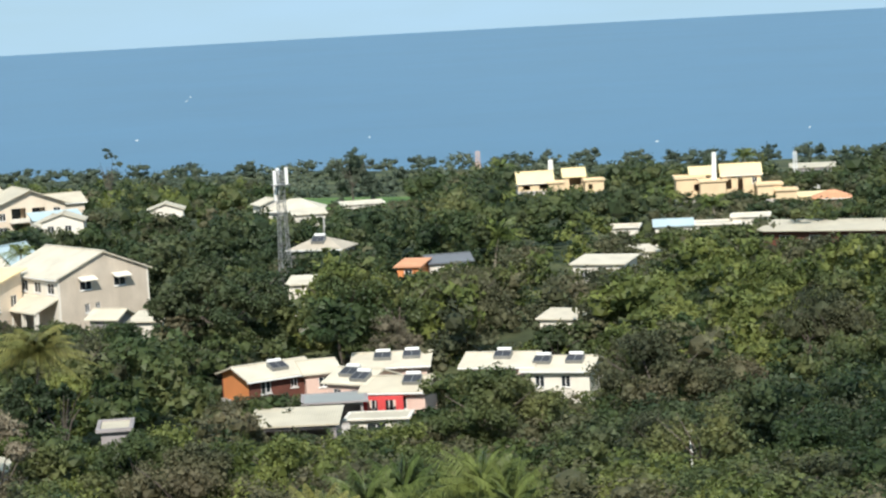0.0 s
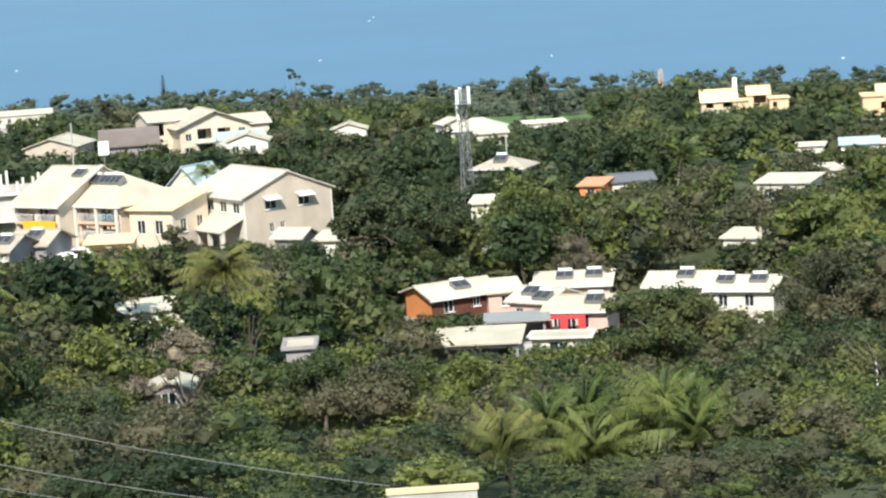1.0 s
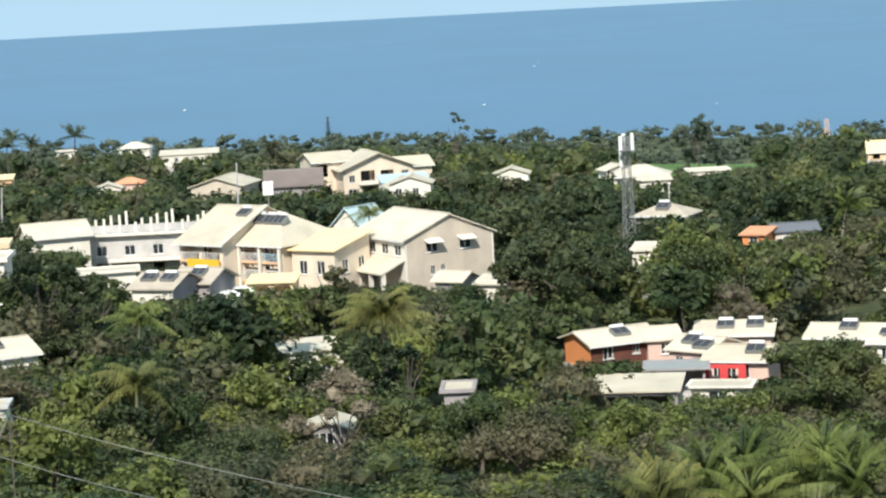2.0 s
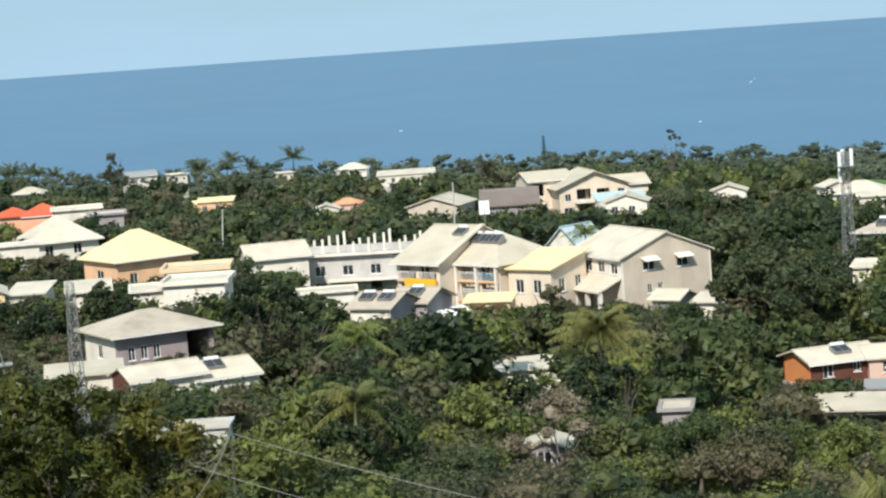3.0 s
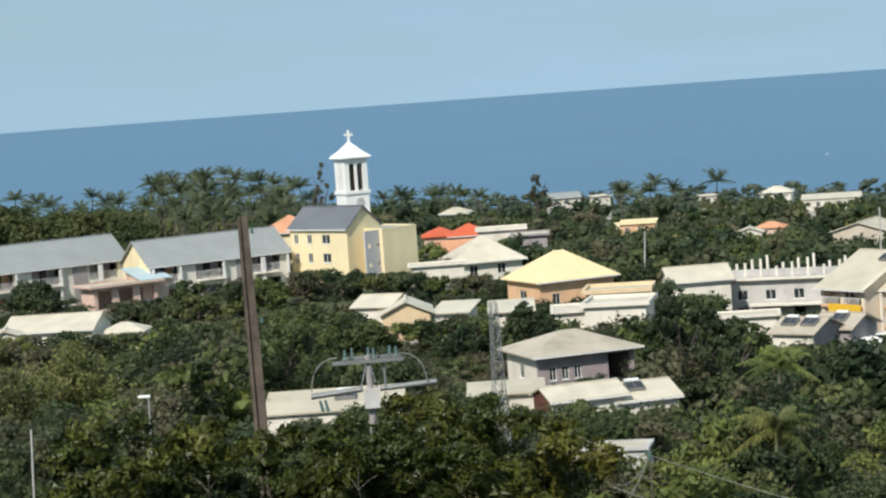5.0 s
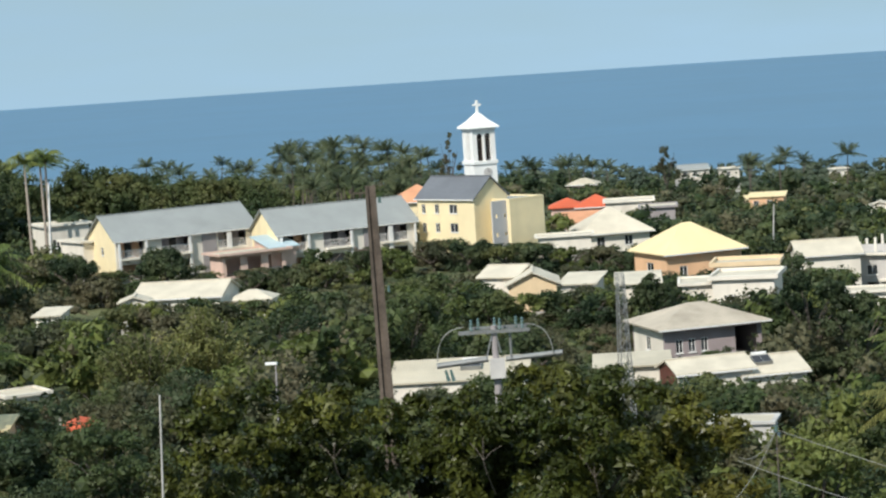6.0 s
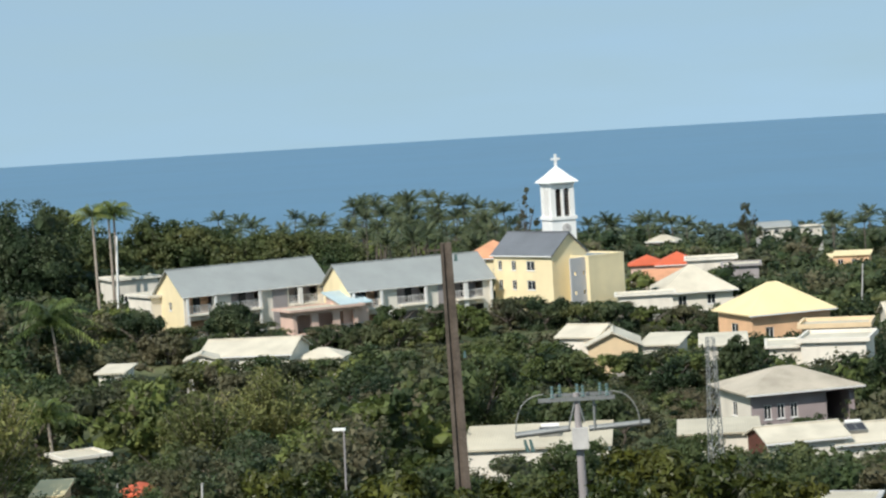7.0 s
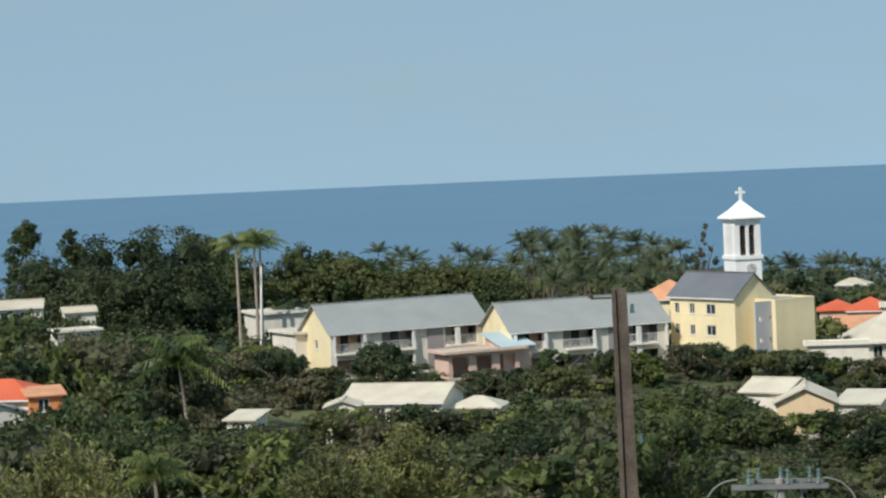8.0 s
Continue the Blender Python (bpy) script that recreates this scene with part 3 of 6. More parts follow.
def terrace_block(az, el, label):
    fr = [(2.3, 3.3, 3.3, 2.1, "o"), (8.8, 3.3, 4.4, 2.1, "o"), (17.0, 3.3, 4.2, 2.1, "o"), (2.3, 0.3, 3.3, 2.1, "o"), (8.8, 0.3, 4.4, 2.1, "o"), (17.0, 0.3, 4.2, 2.1, "o")]
    r = house("apartment_block", label, "apartment building", az, el, 305, 25, 20.4, 9.0, 5.8, "gable_x", 3.0, W_WHITE, R_GREY, front=fr, left=[(4.5, 3.6, 0.9, 1.1, "w")], leftm=W_CREAM, over=0.45, sight=1.0)
    for x in (-6.0, 0.3, 6.0, -9.9, 9.9, -0.6 + 6.9):
        part("post", Mesh().box(x - 0.14, x + 0.14, -0.62, -0.34, 0, 5.3), FRAME, r)
    for x in (2.3, 8.8, 17.0):
        part("balcony", Mesh().box(x - 12.4 + 0.2, x - 8.2 - 0.1, -0.9, -0.003, 3.05, 3.25), W_WHITE, r)
        part("back_wall", Mesh().box(x - 12.2, x - 8.4, 1.6, 1.75, 0.1, 5.7), W_PEACH if x < 5 else W_GREY, r)
        part("door", Mesh().box(x - 10.6, x - 9.6, 1.5, 1.6, 3.3, 5.3), GLASS, r, "dark glazed balcony door")
    part("panel", Mesh().box(2.3, 4.4, -0.12, -0.003, 0, 5.4), W_GREY, r, "grey boarded facade panel")
    return r


terrace_block(17.18, -4.18, "two-storey white apartment block with grey pitched roof")
terrace_block(13.13, -4.32, "white apartment block with loggias and grey pitched roof")
house("low_canopy_building", "pale pink low building with flat canopy roof", "building", 15.52, -4.80, 296, 25, 9.0, 4.0, 3.0, "flat", 0.3, W_PINK, R_LIGHT, front=row(3, 1.5, 3, 0.2, 2.0, 2.3, "h"), over=0.8, sight=0.9)
house("lean_to", "pale blue lean-to between the apartment blocks", "building", 14.78, -4.72, 299, 25, 3.6, 5.0, 2.4, "shed", 1.3, W_PINK, R_BLUE, sight=0.5)
house("church_hall", "cream hall with salmon tile roof behind the church", "building", 11.43, -3.79, 335, -10, 8.0, 8, 8, "hip", 2.2, W_CREAM, R_TILE, front=row(2, 2, 3, 5, 1, 1.4), sight=0.4)
house("house", "white house behind apartment block and royal palms", "house", 20.10, -3.77, 330, 15, 6.5, 7, 4.5, "flat", 0.3, W_WHITE, R_WHITE, front=row(2, 1.6, 3, 1.4, 1.0, 1.2), sight=0.8)
house("house", "white stair house with flat roof beside apartment block", "house", 19.36, -4.23, 308, 25, 4.5, 7, 4.5, "flat", 0.3, W_WHITE, R_WHITE, sight=0.5)

# ---- middle of the town ----
house("house", "peach house with pale yellow hipped roof", "house", 4.22, -5.44, 268, 27, 9.9, 8.6, 4.0, "hip", 2.9, W_PEACH, R_YELLOW,
      front=[(2.2, 0.9, 1.0, 1.3, "w"), (7.4, 0.9, 1.2, 1.3, "w")], left=[(4.2, 0.6, 1.8, 1.9, "w")], over=0.6, sight=0.85)
house("house", "white house with white pyramid roof", "house", 6.38, -4.85, 320, 12, 9.5, 9.0, 3.0, "hip", 3.0, W_WHITE, R_WHITE, front=row(2, 2.5, 4, 0.8, 1.2, 1.4), over=0.7)
house("house", "white flat-roofed block behind pyramid roof", "house", 6.02, -4.17, 345, 0, 7, 6, 6, "flat", 0.3, W_WHITE, R_WHITE, sight=0.3)
house("house", "dark blue-grey house with thin white roof edge", "house", 5.30, -4.36, 338, 0, 5, 6, 4, "flat", 0.3, W_GREY, R_WHITE, front=row(2, 1.3, 2.3, 1, 1.4, 1.6), sight=0.6)
house("house", "house with orange-red hipped roof among trees", "house", 6.84, -4.21, 350, 0, 6, 6, 3, "hip", 1.6, W_PINK, R_RED, sight=0.5)
house("house", "house with orange-red roof among trees", "house", 7.57, -4.18, 352, 0, 5, 5, 3, "hip", 1.2, W_PINK, R_RED, sight=0.4)
house("house", "house with salmon roof beside white pyramid house", "house", 7.22, -4.62, 330, 0, 5, 5, 3, "shed", 1.2, W_PINK, R_TILE, sight=0.5)
house("house", "low white roofed veranda beside church", "building", 7.69, -4.94, 300, 0, 7, 4, 2.5, "flat", 0.25, W_WHITE, R_WHITE, sight=0.5)
house("house", "small white house with gabled roof below church trees", "house", 9.42, -5.84, 250, -25, 4.2, 6, 2.4, "gable_x", 0.9, W_WHITE, R_WHITE, sight=0.25)
house("house", "peach gabled house with open porch", "house", 8.57, -6.07, 246, 0, 5.2, 7, 3.0, "gable_y", 1.2, W_YELLOW, R_WHITE, front=[(4.1, 0.1, 1.0, 2.0, "h")], sight=0.6)
house("house", "low house with bright white sheet roof", "house", 7.45, -6.16, 246, -12, 3.6, 6, 2.4, "shed", 0.6, W_WHITE, R_WHITE, sight=0.15)
house("house", "low white roof among dense trees", "house", 5.90, -6.24, 240, 0, 4.2, 6, 2.4, "shed", 0.6, W_WHITE, R_WHITE, sight=0.15)
house("house", "white terraced house with flat roof and solar panel", "house", 4.41, -6.35, 238, 0, 3.4, 6, 3.6, "flat", 0.3, W_WHITE, R_WHITE, sight=0.5)
house("house", "white flat-roofed house with parapets", "house", 3.29, -6.26, 236, -8, 6.4, 7, 4.0, "flat", 0.45, W_WHITE, R_WHITE, front=row(2, 1.8, 2.8, 1, 1.1, 1.3), sight=0.5)
house("house", "weathered cream parapet house with stained walls", "house", 3.22, -5.93, 255, -5, 7, 6, 4, "flat", 0.5, W_YELLOW, R_LIGHT, sight=0.3)
house("house", "mauve-grey house with weathered tan hipped roof", "house", 4.11, -7.29, 212, 22, 9.8, 8.2, 3.6, "hip", 1.55, W_MAUVE, R_TAN,
      front=row(3, 1.5, 1.25, 1.0, 0.7, 1.3) + [(8.2, 0.2, 2.2, 2.8, "h")], left=[(4, 1, 1.2, 1.3, "w")], leftm=W_WHITE, over=0.75, sight=1.15)
house("house", "low house with bright white roof and red-brown gable", "house", 4.10, -8.50, 190, 20, 6.6, 5.0, 2.4, "gable_x", 0.8, W_WHITE, R_WHITE, leftm=W_BROWN, over=0.3, sight=0.3)
house("house", "low house with bright white roof and solar panel", "house", 2.61, -8.61, 192, 20, 5.6, 6.0, 2.4, "gable_x", 1.0, W_WHITE, R_WHITE, over=0.3, sight=0.3, solar=[(-0.6, 0.55)])
house("long_roofed_house", "long low house with cream sheet roof", "house", 10.58, -8.39, 172, -4, 10.2, 5.4, 2.4, "shed", 0.9, W_WHITE, R_LIGHT, over=0.3, sight=0.12, solar=[(0.8, 0.5)])
house("house", "low white house beside lattice mast", "house", 6.18, -8.29, 195, 0, 6, 5, 2.4, "shed", 0.4, W_WHITE, R_LIGHT, sight=0.3)

# ---- unfinished concrete building, yellow flats, three-storey gable house ----
def unfinished():
    r = house("unfinished_building", "unfinished concrete building with bare columns on its roof", "building", -0.98, -5.83, 290, -10, 15.0, 8.0, 6.0, "flat", 0.3, W_CONC, W_CONC,
              front=row(4, 2, 3.6, 3.4, 1.4, 1.3) + row(4, 2, 3.6, 0.3, 1.4, 2.2, "h"), over=0.5, sight=0.95)
    for i in range(8):
        for y in (0.2, 5.0):
            x = -7 + 2 * i
            part("column", Mesh().box(x - 0.15, x + 0.15, y - 0.15, y + 0.15, 6.3, 7.6 + 0.5 * ((i * 7) % 3)), W_WHITE, r, "bare white concrete column")
    part("roof_wall", Mesh().box(-7.4, 7.0, 3.0, 3.2, 6.13, 7.0), W_CONC, r)
    part("canopy", Mesh().box(-4.5, 7.5, -1.6, -0.003, 2.7, 2.9), W_WHITE, r)
    part("slab_edge", Mesh().box(-7.7, 7.7, -0.75, -0.51, 5.95, 6.28), W_WHITE, r, "white roof slab edge")
    return r


unfinished()
house("house", "grey-white house with sloping roof beside unfinished building", "house", 1.11, -5.74, 285, 10, 7.5, 7, 4.5, "gable_x", 1.4, W_WHITE, R_WHITE, sight=0.6)
house("house", "grey house with tan roof and solar panels", "house", -1.08, -7.19, 228, -30, 4.6, 6.0, 3.4, "gable_x", 1.1, W_WHITE, R_TAN, rightm=W_GREY, sight=0.6, solar=[(-1.0, 0.5), (1.2, 0.5)])
house("house", "grey house with tan roof beside its twin", "house", -2.05, -7.12, 232, -30, 4.4, 5.5, 3.4, "gable_x", 1.1, W_GREY, R_TAN, sight=0.7, solar=[(0.3, 0.5)])
house("house", "low white flat-roofed outbuilding", "building", -0.01, -6.74, 240, 0, 6.0, 4, 3, "flat", 0.25, W_WHITE, R_LIGHT, sight=0.4)


def flats():
    """Ivory block of flats: two storeys of deep balconies over shops, under broad roofs."""
    def loggia(r, x, z, w, h, glass):
        """What stands in one balcony bay: recessed wall, glazed door, slab edge and a railing with thin bars."""
        part("back_wall", Mesh().box(x - w / 2 - 0.1, x + w / 2 + 0.1, 1.5, 1.65, z, z + h), W_IVORY, r)
        part("door", Mesh().box(x - 0.1, x + w / 2 - 0.2, 1.42, 1.497, z + 0.05, z + h - 0.15), GLASS, r, "dark glazed balcony door")
        part("slab_edge", Mesh().box(x - w / 2 - 0.25, x + w / 2 + 0.25, -0.35, -0.003, z - 0.22, z), W_PEACH, r, "peach balcony slab edge")
        m = Mesh().box(x - w / 2 - 0.2, x + w / 2 + 0.2, -0.33, -0.27, z + 0.85, z + 0.92)
        rail = part("railing", m, W_BLUE if glass else FRAME, r, "pale balcony railing")
        for i in range(int(w / 0.3) + 1):
            a = x - w / 2 + 0.3 * i
            part("bar", Mesh().box(a - 0.04, a + 0.04, -0.32, -0.28, z, z + 0.846), W_BLUE if glass else FRAME, rail)
    bays = (1.6, 4.75, 7.95)
    r = house("apartment_building", "ivory apartment building with balconies and broad roof", "apartment building", -3.65, -6.21, 252, -46, 9.6, 9.4, 6.4, "hip", 3.0, W_IVORY, R_LIGHT,
              front=[(x, z, 2.7, 1.75, "h") for x in bays for z in (4.35, 2.2)] + [(x, 0.1, 2.4, 1.8, "h") for x in bays],
              right=[(2, 4.4, 1.1, 1.2, "w"), (5, 4.4, 1.1, 1.2, "w"), (2, 2.2, 1.1, 1.2, "w")], over=0.6, sight=1.1, solar=[(-1.6, 0.62), (0.2, 0.62), (1.7, 0.62)])
    for k, x in enumerate(bays):
        for z in (4.35, 2.2):
            loggia(r, x - 4.8, z, 2.7, 1.75, z > 4 and k != 1)
    for x in (-4.7, -1.6, 1.6, 4.7):
        part("post", Mesh().box(x - 0.14, x + 0.14, -0.62, -0.36, 0, 6.2), W_WHITE, r)
    q = house("apartment_wing", "ivory balcony wing with pale roof and bright yellow parapet", "apartment building", -2.37, -6.13, 254, -46, 6.8, 14.0, 6.4, "gable_x", 3.3, W_IVORY, R_LIGHT,
              front=[(x, z, 2.5, 1.7, "h") for x in (1.75, 5.0) for z in (4.4, 2.2)], over=0.6, sight=1.05, solar=[(1.9, 0.75)])
    for x in (-1.65, 1.6):
        for z in (4.4, 2.2):
            loggia(q, x, z, 2.5, 1.7, False)
    part("parapet", Mesh().box(-1.8, 3.2, -0.5, -0.4, 3.0, 4.6), W_BRIGHT, q, "bright yellow banner parapet")
    part("verge", Mesh().slab([(3.4, -0.62, 6.32), (4.05, -0.62, 6.32), (4.05, 7.0, 9.98), (3.4, 7.0, 9.98)], 0.12), R_WHITE, q, "white sheet edging of the roof")
    house("shop_annex", "cream annex with pale yellow sloping roof", "building", -5.17, -6.52, 247, -38, 5.8, 6.5, 5.2, "shed", 1.5, W_IVORY, R_YELLOW, front=row(2, 1.5, 2.4, 2.6, 1.1, 1.5), right=row(2, 2, 3, 2.6, 1.1, 1.5), over=0.5, sight=0.7)
    house("shop_porch", "low yellow awning roof before the flats", "awning", -4.07, -7.27, 243, -14, 5.0, 2.5, 2.4, "shed", 0.6, W_YELLOW, R_YELLOW, front=row(2, 1.3, 2.4, 0.1, 1.8, 2.0, "h"), over=0.3, sight=0.4)


flats()


def gable_house():
    r = house("gable_house", "three-storey beige gable house with white roof", "house", -6.84, -6.26, 250, -62, 12.0, 11.2, 7.0, "gable_x", 2.3, W_WHITE, R_WHITE,
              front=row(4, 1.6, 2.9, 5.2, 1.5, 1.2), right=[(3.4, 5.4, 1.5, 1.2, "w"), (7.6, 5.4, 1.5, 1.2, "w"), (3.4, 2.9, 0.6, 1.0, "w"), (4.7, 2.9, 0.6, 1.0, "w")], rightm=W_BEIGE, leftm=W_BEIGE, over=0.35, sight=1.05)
    for y in (3.4, 7.6):
        part("awning", Mesh().slab([(6.003, y - 1.0, 6.9), (7.0, y - 1.0, 6.55), (7.0, y + 1.0, 6.55), (6.003, y + 1.0, 6.9)], 0.1), W_WHITE, r, "white concrete window awning")
    part("porch_roof", Mesh().slab([(-6.2, -3.0, 3.6), (5.9, -3.0, 3.6), (5.9, -0.003, 4.9), (-6.2, -0.003, 4.9)], 0.16), R_WHITE, r, "white veranda roof")
    for i in range(5):
        x = -5.8 + 2.85 * i
        part("post", Mesh().box(x - 0.2, x + 0.2, -2.8, -2.4, 0, 3.6), W_WHITE, r)
    part("porch_wall", Mesh().box(-6, 5.8, -2.75, -2.55, 0, 1.0), W_WHITE, r)


gable_house()
house("shed", "small grey shed with bright white roof", "shed", -8.55, -7.46, 240, -30, 3.2, 3.4, 2.6, "gable_x", 0.7, W_GREY, R_WHITE, sight=0.45)
house("shed", "low white lean-to under the spreading tree", "shed", -9.61, -7.62, 236, -20, 3.0, 3.0, 2.2, "shed", 0.6, W_WHITE, R_WHITE, sight=0.35)

# ---- behind the town ----
def villa():
    """Large two-storey house: a broad low gable over deep dark loggias, and a wing to each side."""
    r = house("villa", "large cream house with broad low gabled roof", "house", -6.95, -4.52, 365, 14, 11.6, 10, 5.2, "gable_y", 2.3, W_IVORY, R_LIGHT,
              front=[(4.0, 2.9, 2.3, 1.9, "h"), (7.2, 3.1, 2.1, 1.6, "h"), (10.2, 3.4, 1.2, 1.1, "w"), (1.4, 3.0, 1.0, 1.2, "w"), (1.4, 0.5, 1.4, 1.5, "w"), (4.2, 0.2, 2.2, 2.1, "h"), (8.6, 0.4, 1.4, 1.6, "w")], over=0.8, sight=0.9)
    for x in (-1.8, 1.4):
        part("back_wall", Mesh().box(x - 1.3, x + 1.3, 1.8, 1.95, 2.7, 5.1), W_YELLOW, r)
        part("door", Mesh().box(x - 0.7, x + 0.7, 1.7, 1.797, 2.75, 4.7), GLASS, r, "dark glazed loggia door")
    part("balcony", Mesh().box(-3.4, 2.8, -1.1, -0.003, 2.6, 2.8).box(-3.4, 2.8, -1.1, -1.0, 2.804, 3.3), W_WHITE, r, "white balcony with low parapet")
    house("villa_wing", "cream house wing with light sloping roof", "house", -5.85, -4.30, 369, 14, 7.2, 9, 5.4, "gable_x", 1.1, W_IVORY, R_LIGHT, front=[(1.6, 2.9, 1.7, 2.0, "h"), (5.2, 3.1, 1.3, 1.4, "w")], sight=0.7)
    house("villa_wing", "pale house wing with grey roof behind the gable", "house", -7.85, -4.52, 374, 12, 6.0, 8, 4.6, "gable_x", 1.2, W_IVORY, R_LIGHT, sight=0.4)
    house("veranda", "pale blue veranda roof before the cream house", "veranda", -7.62, -4.92, 356, 14, 7.2, 3, 2.6, "shed", 1.0, W_WHITE, R_BLUE, front=row(2, 2, 3, 0.1, 2.0, 2.2, "h"), sight=0.5)


villa()
house("house", "house with brown sheet roof among trees", "house", -4.80, -4.89, 350, 0, 8.5, 6, 2.6, "shed", 2.2, W_GREY, R_BROWN, sight=0.2)
house("house", "tan house with stepped pale roofs", "house", -2.86, -4.76, 345, -18, 8.0, 9, 3.4, "gable_y", 1.2, W_BEIGE, R_LIGHT, sight=0.5)
house("house", "small white house with pale blue steep gable roof", "house", -6.08, -5.93, 275, -40, 4.4, 5, 2.5, "gable_y", 2.0, W_WHITE, R_BLUE, sight=0.5)
house("house", "small low house with white roof beyond trees", "house", -7.70, -5.06, 340, 10, 5.6, 6, 2.5, "gable_y", 1.1, W_BEIGE, R_LIGHT, sight=0.3)
SMALL = [  # far houses: label, bearing and elevation of the eave, distance, width, roof, roof material, wall
    ("white hipped house on the far field", -0.88, -3.67, 560, 7.5, "hip", R_WHITE, W_WHITE),
    ("long white greenhouse roof on the far field", -2.24, -3.92, 560, 14.0, "shed", R_WHITE, W_WHITE),
    ("pale yellow house with light roof among trees", 2.59, -4.30, 450, 7.0, "shed", R_YELLOW, W_YELLOW),
    ("white gabled house among trees", -0.17, -4.64, 400, 4.5, "gable_y", R_WHITE, W_WHITE),
    ("house with red-brown roof among trees", -0.68, -4.53, 405, 5.0, "hip", R_TILE, W_PINK),
    ("grey-roofed house on the ridge", 4.35, -3.45, 540, 7.0, "gable_x", R_GREY, W_WHITE),
    ("small white house on the ridge", 3.43, -3.49, 540, 4.0, "flat", R_WHITE, W_WHITE),
    ("small white roof on the ridge", 0.74, -3.66, 560, 3.5, "flat", R_WHITE, W_WHITE),
    ("white house among trees with pale roof", -15.24, -5.03, 420, 7.5, "flat", R_WHITE, W_WHITE),
    ("white house with low hipped roof", -13.49, -5.07, 330, 8.0, "hip", R_WHITE, W_WHITE),
    ("white gabled house beside steel mast", -13.03, -4.90, 345, 4.5, "gable_y", R_WHITE, W_WHITE),
    ("white house under taller trees", -13.88, -5.21, 325, 4.5, "shed", R_WHITE, W_WHITE),
    ("grey-green roofed house with solar panel", -13.97, -6.07, 270, 6.5, "hip", R_TAN, W_GREY),
    ("house with salmon orange roof", -16.28, -6.68, 255, 2.6, "shed", R_TILE, W_ORANGE),
    ("house with slate-grey gable roof", -17.36, -6.60, 258, 4.8, "gable_x", R_DARK, W_WHITE),
    ("long white roof among trees", -21.08, -6.86, 262, 6.2, "shed", R_WHITE, W_WHITE),
    ("low white house under the trees", -20.07, -8.19, 226, 4.5, "shed", R_WHITE, W_WHITE),
    ("white house among trees by the palms", -21.79, -5.97, 310, 3.6, "flat", R_WHITE, W_WHITE),
    ("greenish-grey gabled house with white porch", -23.02, -5.97, 312, 5.0, "gable_x", R_BLUE, W_WHITE),
    ("white flat-roofed house by the long hall", -24.94, -5.83, 322, 5.0, "flat", R_WHITE, W_WHITE),
    ("low white wall house beside flat-roofed house", -24.12, -5.99, 320, 6.0, "flat", R_WHITE, W_WHITE),
    ("pink house with salmon hipped roof", -27.01, -5.43, 400, 6.5, "hip", R_TILE, W_PINK),
    ("yellow outbuilding with pale roof", -26.55, -5.39, 405, 5.0, "shed", R_YELLOW, W_YELLOW),
    ("low pale house among trees", -10.28, -4.87, 360, 5.5, "gable_y", R_LIGHT, W_WHITE),
    ("low white house below the yellow villa", -7.72, -4.98, 330, 6.0, "gable_y", R_LIGHT, W_WHITE),
    ("small white roof among mango trees", -22.40, -6.60, 285, 2.2, "shed", R_WHITE, W_WHITE),
    ("small white roofed hut among trees", -13.49, -6.96, 245, 2.2, "shed", R_WHITE, W_WHITE),
    ("low white shed with white roof", -5.05, -9.04, 205, 5.4, "shed", R_WHITE, W_WHITE),
    ("small white carport with flat roof", -8.64, -10.27, 165, 2.0, "flat", R_LIGHT, W_GREY),
    ("grey cabin with pale gable roof", -5.28, -11.01, 150, 2.8, "gable_y", R_LIGHT, W_GREY),
    ("house with orange-red roof at the town's edge", 26.04, -5.23, 240, 8.5, "hip", R_RED, W_WHITE),
    ("grey-roofed house with white gable", 25.87, -5.55, 232, 5.5, "gable_y", R_GREY, W_WHITE),
    ("small house with salmon roof", 24.87, -5.23, 238, 3.0, "shed", R_TILE, W_ORANGE),
    ("white house with flat roof among trees", 24.43, -3.92, 290, 4.6, "flat", R_WHITE, W_WHITE),
    ("grey-roofed bungalow among trees", 25.95, -3.34, 330, 6.0, "gable_x", R_LIGHT, W_WHITE),
    ("small house with pale roof among trees", 24.60, -3.51, 335, 4.0, "gable_x", R_LIGHT, W_WHITE),
    ("bright white house behind bamboo", 17.52, -5.77, 255, 10.0, "gable_x", R_WHITE, W_WHITE),
    ("bright white small house behind bushes", 18.60, -5.81, 250, 3.0, "gable_y", R_WHITE, W_WHITE),
    ("white house with hipped roof behind bamboo", 15.72, -5.94, 255, 4.8, "hip", R_WHITE, W_WHITE),
    ("small white house corner among trees", 20.77, -5.99, 240, 2.6, "shed", R_WHITE, W_WHITE),
    ("white cube house on the lower slope", 21.39, -7.89, 185, 3.4, "flat", R_WHITE, W_WHITE),
    ("pale yellow hut roof on the lower slope", 22.32, -8.69, 165, 1.8, "shed", R_YELLOW, W_YELLOW),
    ("small hut with rust-red roof", 20.39, -8.76, 165, 1.6, "hip", R_RED, W_PINK),
    ("pale house with low roof beyond coconut palms", 7.19, -3.65, 420, 5.5, "hip", R_LIGHT, W_PINK),
    ("yellow-roofed house in the middle distance", 2.60, -4.25, 430, 6.5, "shed", R_YELLOW, W_PEACH),
    ("pale house on the far ridge", -26.55, -4.67, 620, 12.0, "shed", R_LIGHT, W_GREY),
]
